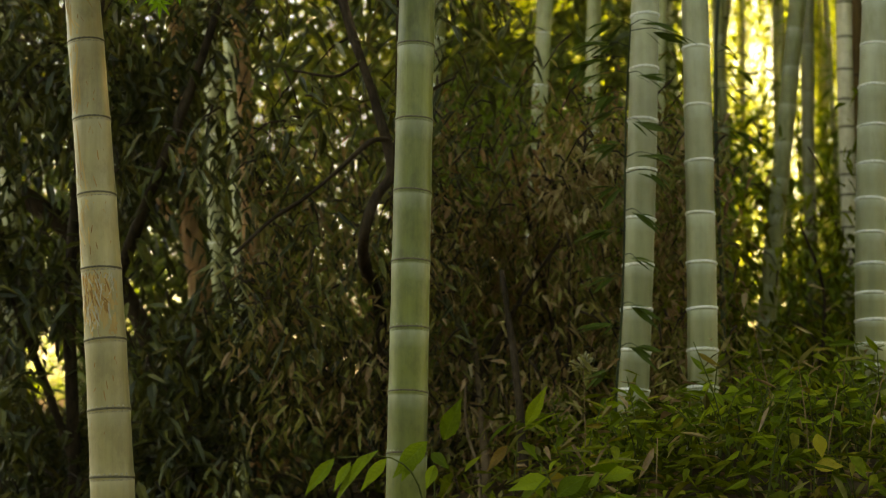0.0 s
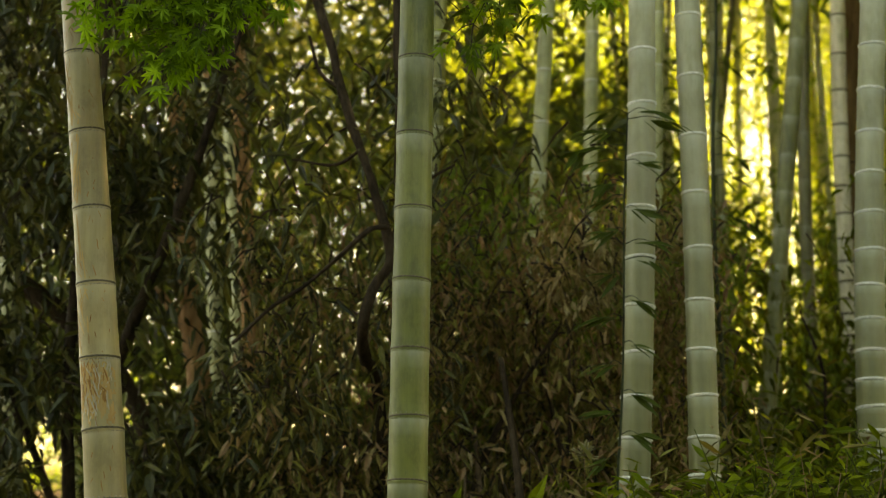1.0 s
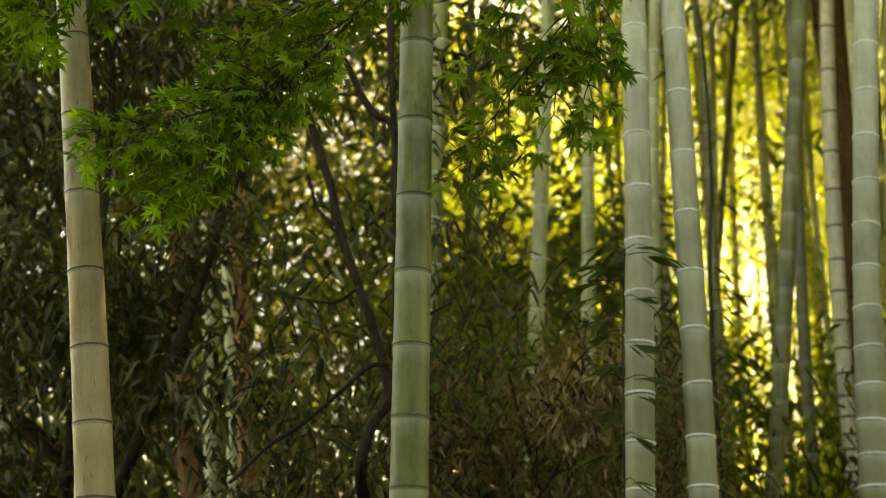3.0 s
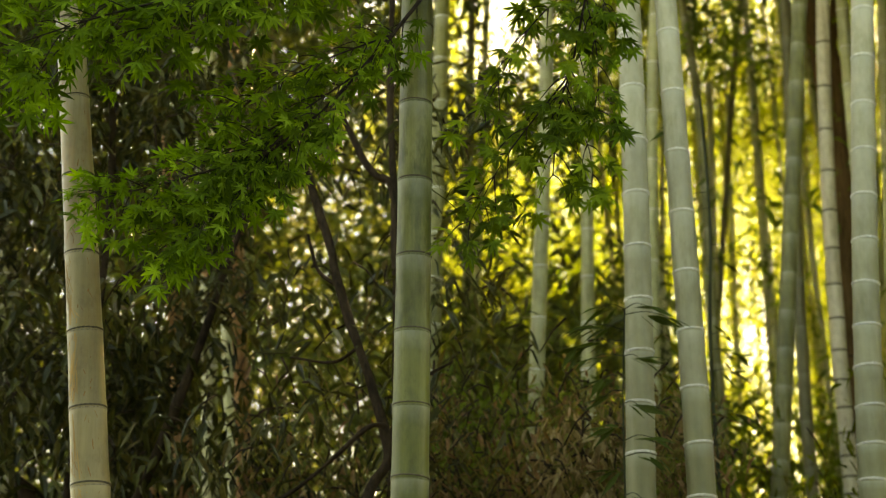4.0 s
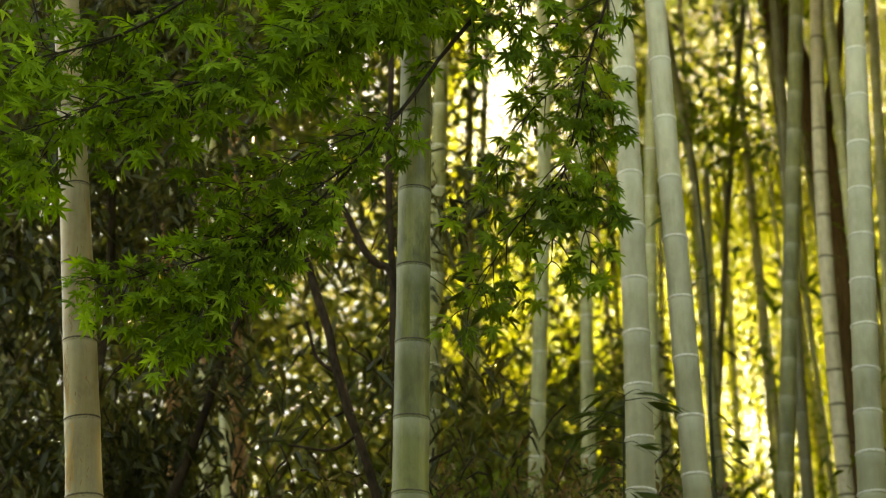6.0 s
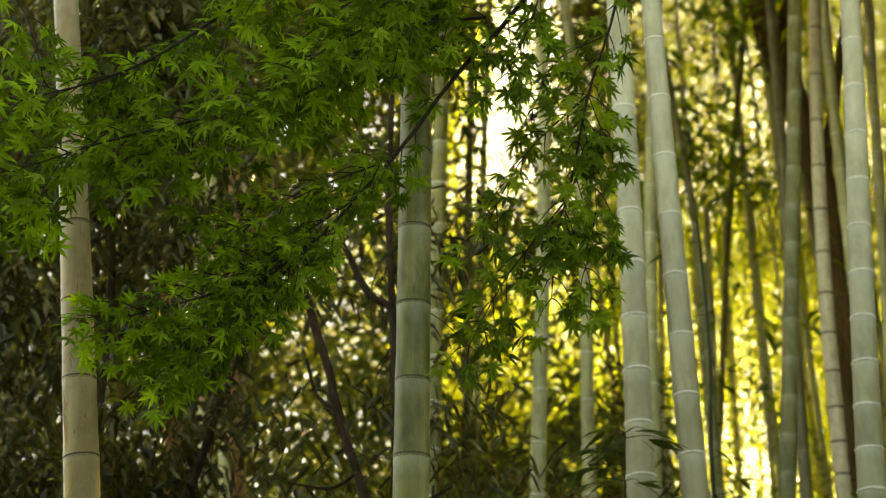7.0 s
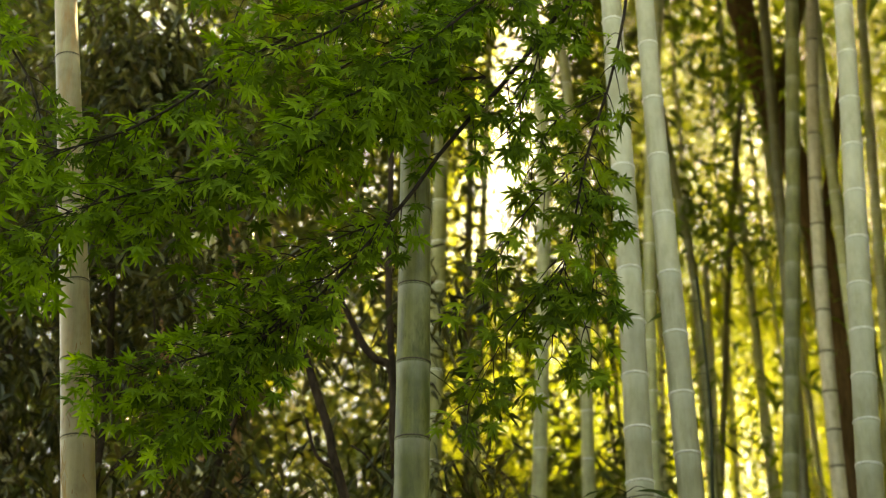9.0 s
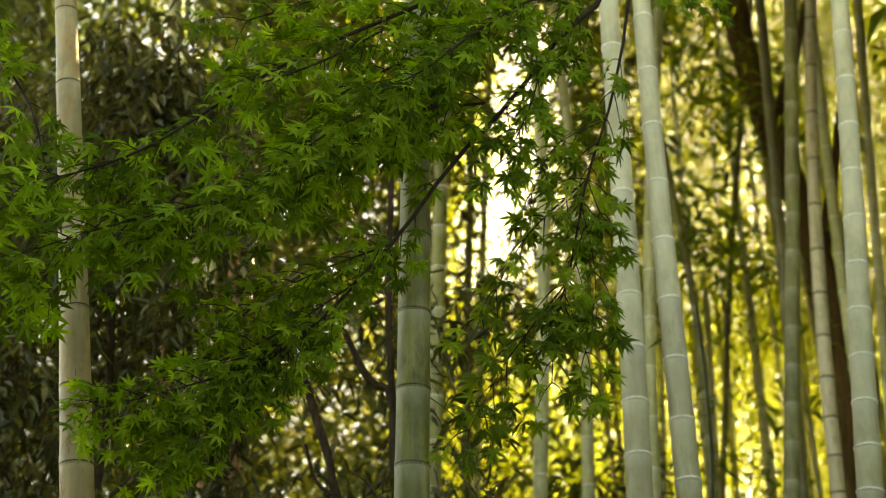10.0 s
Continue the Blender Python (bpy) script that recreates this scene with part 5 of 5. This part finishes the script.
def undergrowth():
    for x, y, z in ((0.30, 3.5, 1.06), (0.38, 3.45, 1.03), (0.26, 3.7, 1.0), (0.44, 3.75, 1.0)):
        herb("broadleaf_plant", "bright green broad-leaved plant on the bank", (x, y, z), 3, 0.09, OVATE, "herb_single", "bank plants", 0.22, 5, 0.15, (0, -0.8, 0.6))
    spots = [(0.57, 4.6), (0.68, 4.7), (0.86, 4.65), (0.97, 4.75), (1.42, 5.0)] + [(rng.uniform(0.3, 1.75), rng.uniform(3.7, 5.7)) for _ in range(20)]
    for x, y in spots:
        g = ground_z(x, y)
        herb("leafy_herb", "green leafy herb on the bank", (x, y, g), 4, 0.055, LANCE[:2] + OVATE[1:2], "herb_single", "bank herbs", 0.2 + 0.14 * rng.uniform(), 8, 0.16, (0, -0.45, 0.8))
    for i in range(14):
        x, y = 0.48 + 0.065 * i + rng.uniform(-0.03, 0.03), rng.uniform(4.7, 5.12)
        herb("leafy_herb", "green leafy herb round the feet of the bamboo", (x, y, ground_z(x, y)), 4, 0.06, LANCE, "herb_single", "bank herbs", 0.24 + 0.08 * rng.uniform(), 8, 0.12, (0, -0.5, 0.8))
    for i in range(16):
        x, y = rng.uniform(0.4, 1.75), rng.uniform(3.9, 5.7)
        g = ground_z(x, y)
        herb("bamboo_grass", "green bamboo-grass clump on the bank", (x, y, g), 4, 0.085, LANCE, "herb_single", "bamboo grass", 0.28 + 0.12 * rng.uniform(), 5, 0.2)
    # bare dry stalks
    for i in range(13):
        x, y = rng.uniform(0.3, 1.7), rng.uniform(3.8, 5.2)
        g = ground_z(x, y)
        d = Vector((rng.uniform(-0.12, 0.12), rng.uniform(-0.05, 0.05), rng.uniform(0.25, 0.5)))
        ob = limb("dry_stalk", [(x, y, g - 0.03), (x + d.x * 0.3, y, g + d.z * 0.5), (x + d.x, y + d.y, g + d.z)], 0.003, 0.0012, M["straw"], None, "", n=8, sides=5)
        tagged(ob, "thin dry brown stalk among the herbs", "plant", "dry stalks")
    # close cover of small leaves over the soil
    c = []
    for _ in range(650):
        x, y = rng.uniform(-0.4, 2.4), rng.uniform(3.2, 7.0)
        if x < 0.25 and rng.uniform() < 0.6:
            continue
        c.append((x, y, ground_z(x, y) + abs(rng.normal(0.05, 0.10))))
    p, t, s = sprays(np.array(c), 8, 0.06, (0.05, 0.11), 0.1)
    tagged(leaf_mesh("ground_cover", LANCE, p, t, s, M["herb"]), "dense green ground cover on the bank", "plants", kind="stuff")
    c = np.array([q for q in c if q[0] > 0.2])[::3] + np.array([0, 0, 0.10])
    p, t, s = sprays(c, 6, 0.09, (0.05, 0.12), 0.2, 0.7)
    tagged(leaf_mesh("withered_cover", NARROW, p, t, s, M["dry_leaf"]), "withered brown leaves caught among the herbs", "plants", kind="stuff")
    # fallen leaves
    n = 5000
    xy = np.stack([rng.uniform(-3, 4, n), rng.uniform(2.5, 10, n)], 1)
    p = np.array([(x, y, ground_z(x, y) + 0.012) for x, y in xy])
    ang = rng.uniform(0, 2 * math.pi, n)
    d = np.stack([np.cos(ang), np.sin(ang), rng.normal(0, 0.2, n)], 1)
    tagged(leaf_mesh("leaf_litter", KITE, p, frames_from(d, None, 0.3), rng.uniform(0.06, 0.13, n), M["dry_leaf"]),
           "fallen brown leaves scattered over the soil", "leaf litter", kind="stuff")


undergrowth()


# ---- leaning leafy sprigs in front of the thick green stem ----
def sprig(label, stem, leaves, material, wide):
    b = Vector(stem[0])
    root = thing("leafy_sprig", b, label, "plant", "sprigs on the bank")
    stalk = limb("stalk", [tuple(Vector(q) - b) for q in stem], 0.003, 0.0015, M["stem"], root, n=10, sides=5, wobble=0.0)
    v, f = ovate_blade(wide, 0.06, 0.16)
    me = bpy.data.meshes.new("leaf")
    me.from_pydata([tuple(q) for q in v], [], f)
    me.materials.append(M[material])
    for a, e in leaves:
        d = Vector(e) - Vector(a)
        tm = frames_from(np.array([tuple(d)]), [(0.2, -0.7, 0.7)], 0.3)[0]
        shared("leaf", me, stalk, Matrix.Translation(Vector(a) - b) @ Matrix(tm.tolist()).to_4x4() @ Matrix.Scale(d.length, 4))


sprig("bright green sprig with long hanging leaves", [(-0.03, 3.70, 1.05), (-0.06, 3.70, 1.23), (-0.13, 3.70, 1.30), (-0.26, 3.70, 1.30)], [((-0.27, 3.70, 1.30), (-0.34, 3.65, 1.22)), ((-0.16, 3.70, 1.32), (-0.28, 3.65, 1.21)), ((-0.23, 3.70, 1.29), (-0.27, 3.65, 1.23)), ((-0.14, 3.70, 1.30), (-0.20, 3.65, 1.23)), ((-0.19, 3.70, 1.31), (-0.23, 3.65, 1.25))], "herb_single", 0.3)
sprig("bright green sprig before a thick bamboo stem", [(-0.01, 3.75, 1.04), (-0.02, 3.75, 1.20), (-0.03, 3.75, 1.33)], [((-0.04, 3.75, 1.34), (-0.12, 3.70, 1.26)), ((-0.07, 3.75, 1.31), (-0.10, 3.70, 1.25)), ((-0.03, 3.75, 1.31), (0.01, 3.70, 1.28)), ((-0.00, 3.75, 1.34), (0.04, 3.70, 1.44)), ((-0.02, 3.75, 1.28), (-0.04, 3.70, 1.23))], "herb_single", 0.42)
sprig("green sprig with upright leaves on the bank", [(0.18, 3.95, 1.06), (0.19, 3.95, 1.23), (0.20, 3.95, 1.35)], [((0.22, 3.95, 1.37), (0.27, 3.90, 1.47)), ((0.17, 3.95, 1.34), (0.20, 3.90, 1.40)), ((0.12, 3.95, 1.32), (0.17, 3.90, 1.39)), ((0.23, 3.95, 1.36), (0.30, 3.90, 1.42)), ((0.17, 3.95, 1.32), (0.12, 3.90, 1.26)), ((0.21, 3.95, 1.33), (0.25, 3.90, 1.29))], "herb_single", 0.3)

M["yellow_leaf"] = leaf_skin("yellowing_leaf", ((0.0, (0.34, 0.28, 0.03)), (0.6, (0.42, 0.34, 0.04)), (1.0, (0.26, 0.14, 0.05))), (1.2, 1.1, 0.5), 0.35, 0.7, "object", 0.1, 0.06)
sprig("low plant with one bright yellow leaf", [(1.0, 4.0, 1.0), (1.0, 4.0, 1.2), (1.01, 4.0, 1.35)], [((1.01, 4.0, 1.35), (1.02, 3.97, 1.29)), ((1.0, 4.0, 1.26), (1.07, 3.97, 1.27))], "yellow_leaf", 0.6)
sprig("low plant with a crumpled yellow leaf", [(0.40, 3.62, 0.95), (0.41, 3.62, 1.05), (0.41, 3.61, 1.12)], [((0.41, 3.61, 1.12), (0.42, 3.56, 1.04)), ((0.40, 3.62, 1.08), (0.44, 3.57, 1.05))], "yellow_leaf", 0.7)
ob = limb("woody_stem", [(0.17, 5.50, 0.89), (0.16, 5.60, 1.18), (0.15, 5.80, 1.34), (0.13, 6.10, 1.66)], 0.022, 0.009, M["stick"], None, "", n=14, sides=10, wobble=0.2)
tagged(ob, "brown woody stem standing in the brush", "stem")
ob = limb("woody_stem", [(0.14, 5.40, 0.97), (0.13, 5.50, 1.16), (0.09, 5.70, 1.31), (0.09, 5.90, 1.52)], 0.008, 0.005, M["stick"], None, "", n=14, sides=8, wobble=0.3)
tagged(ob, "thin crooked brown stem in the brush", "stem")


# ---- a seed head on a thin stalk ----
def seed_head():
    b = Vector((0.40, 4.3, ground_z(0.4, 4.3)))
    root = thing("seed_head", b, "dry pale seed head on a thin stalk", "plant")
    top = Vector((0.41, 4.3, 1.53))
    limb("stalk", [(0, 0, 0), tuple((top - b) * 0.5 + Vector((0.008, 0, 0))), tuple(top - b)], 0.0018, 0.001, M["straw"], root, n=10, sides=5)
    vs, fs = [], []
    for i in range(44):
        a, e = rng.uniform(0, 6.28), rng.uniform(-0.4, 1.4)
        d = Vector((math.cos(a) * math.cos(e), math.sin(a) * math.cos(e), math.sin(e)))
        ln = rng.uniform(0.025, 0.052)
        v, f = tube_arrays([tuple(top - b), tuple(top - b + d * ln * 0.6), tuple(top - b + d * ln)], [0.0004, 0.0005, 0.0019], 4)
        fs += [tuple(len(vs) + j for j in ff) for ff in f]
        vs += v
    mesh_object("umbel", vs, fs, M["seed"], root)


seed_head()


# ---- greener, shaded grove under the sunlit canopy ----
def shaded_grove():
    c = []
    while len(c) < 460:
        y, u, e = rng.uniform(12.5, 15.4), rng.uniform(0.12, 0.36), rng.uniform(2, 18)
        chink = noise.noise(Vector((u * 34, e * 0.6, 3.0))) > 0.16
        share = max(0.6 * (1 - sm(6, 11, e)) * (0.3 + 0.7 * sm(5, 7.5, e)), 0.14 * (1 - sm(14, 18, e)) if 0.165 < u < 0.27 else 0.0)
        if not chink and rng.uniform() < share * max(0.1, 0.75 + 0.9 * noise.noise(Vector((u * 20, e * 0.35, y)))):
            c.append((u * y, y, 1.5 + y * math.tan(radians(e))))
    p, t, s = sprays(np.array(c), 14, 0.2, (0.08, 0.15), 0.5)
    tagged(leaf_mesh("grove_foliage", KITE, p, t, s, M["mid_leaf"]), "soft green bamboo leaves low among distant stems", "foliage", kind="stuff")
    c = []
    while len(c) < 1250:
        y, u, e = rng.uniform(19, 23), rng.uniform(0.0, 0.14), rng.uniform(8, 20)
        if rng.uniform() < 0.6 + 0.9 * noise.noise(Vector((u * 26, e * 0.5, y * 0.3))):
            c.append((u * y, y, 1.5 + y * math.tan(radians(e))))
    p, t, s = sprays(np.array(c), 14, 0.32, (0.10, 0.19), 0.5)
    tagged(leaf_mesh("glade_foliage", KITE, p, t, s, M["mid_leaf"]), "green leaves in a glade behind the bamboo stems", "foliage", kind="stuff")
    c = []
    while len(c) < 900:
        y, u, e = rng.uniform(16, 18), rng.uniform(-0.36, -0.06), rng.uniform(28, 37)
        if abs(u + 0.204) > 0.02 and rng.uniform() < 0.6 + 0.9 * noise.noise(Vector((u * 22, e * 0.4, y * 0.3))):
            c.append((u * y, y, 1.5 + y * math.tan(radians(e))))
    p, t, s = sprays(np.array(c), 12, 0.28, (0.10, 0.19), 0.5)
    tagged(leaf_mesh("treetop_foliage", KITE, p, t, s, M["mid_leaf"]), "green treetops above a dark evergreen", "foliage", kind="stuff")
    for i in range(7):
        y = rng.uniform(13, 15.5)
        u = 0.17 + 0.15 * (i + rng.uniform(0.1, 0.9)) / 7
        lean = rng.normal(0, 0.03)
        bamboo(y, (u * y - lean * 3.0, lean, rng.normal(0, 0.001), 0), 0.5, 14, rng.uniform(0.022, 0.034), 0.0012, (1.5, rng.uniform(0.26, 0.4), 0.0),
               "far", "thin distant bamboo stem, pale as if seen through haze", None, top=rng.uniform(7, 12), sides=8, name="distant_bamboo")


shaded_grove()
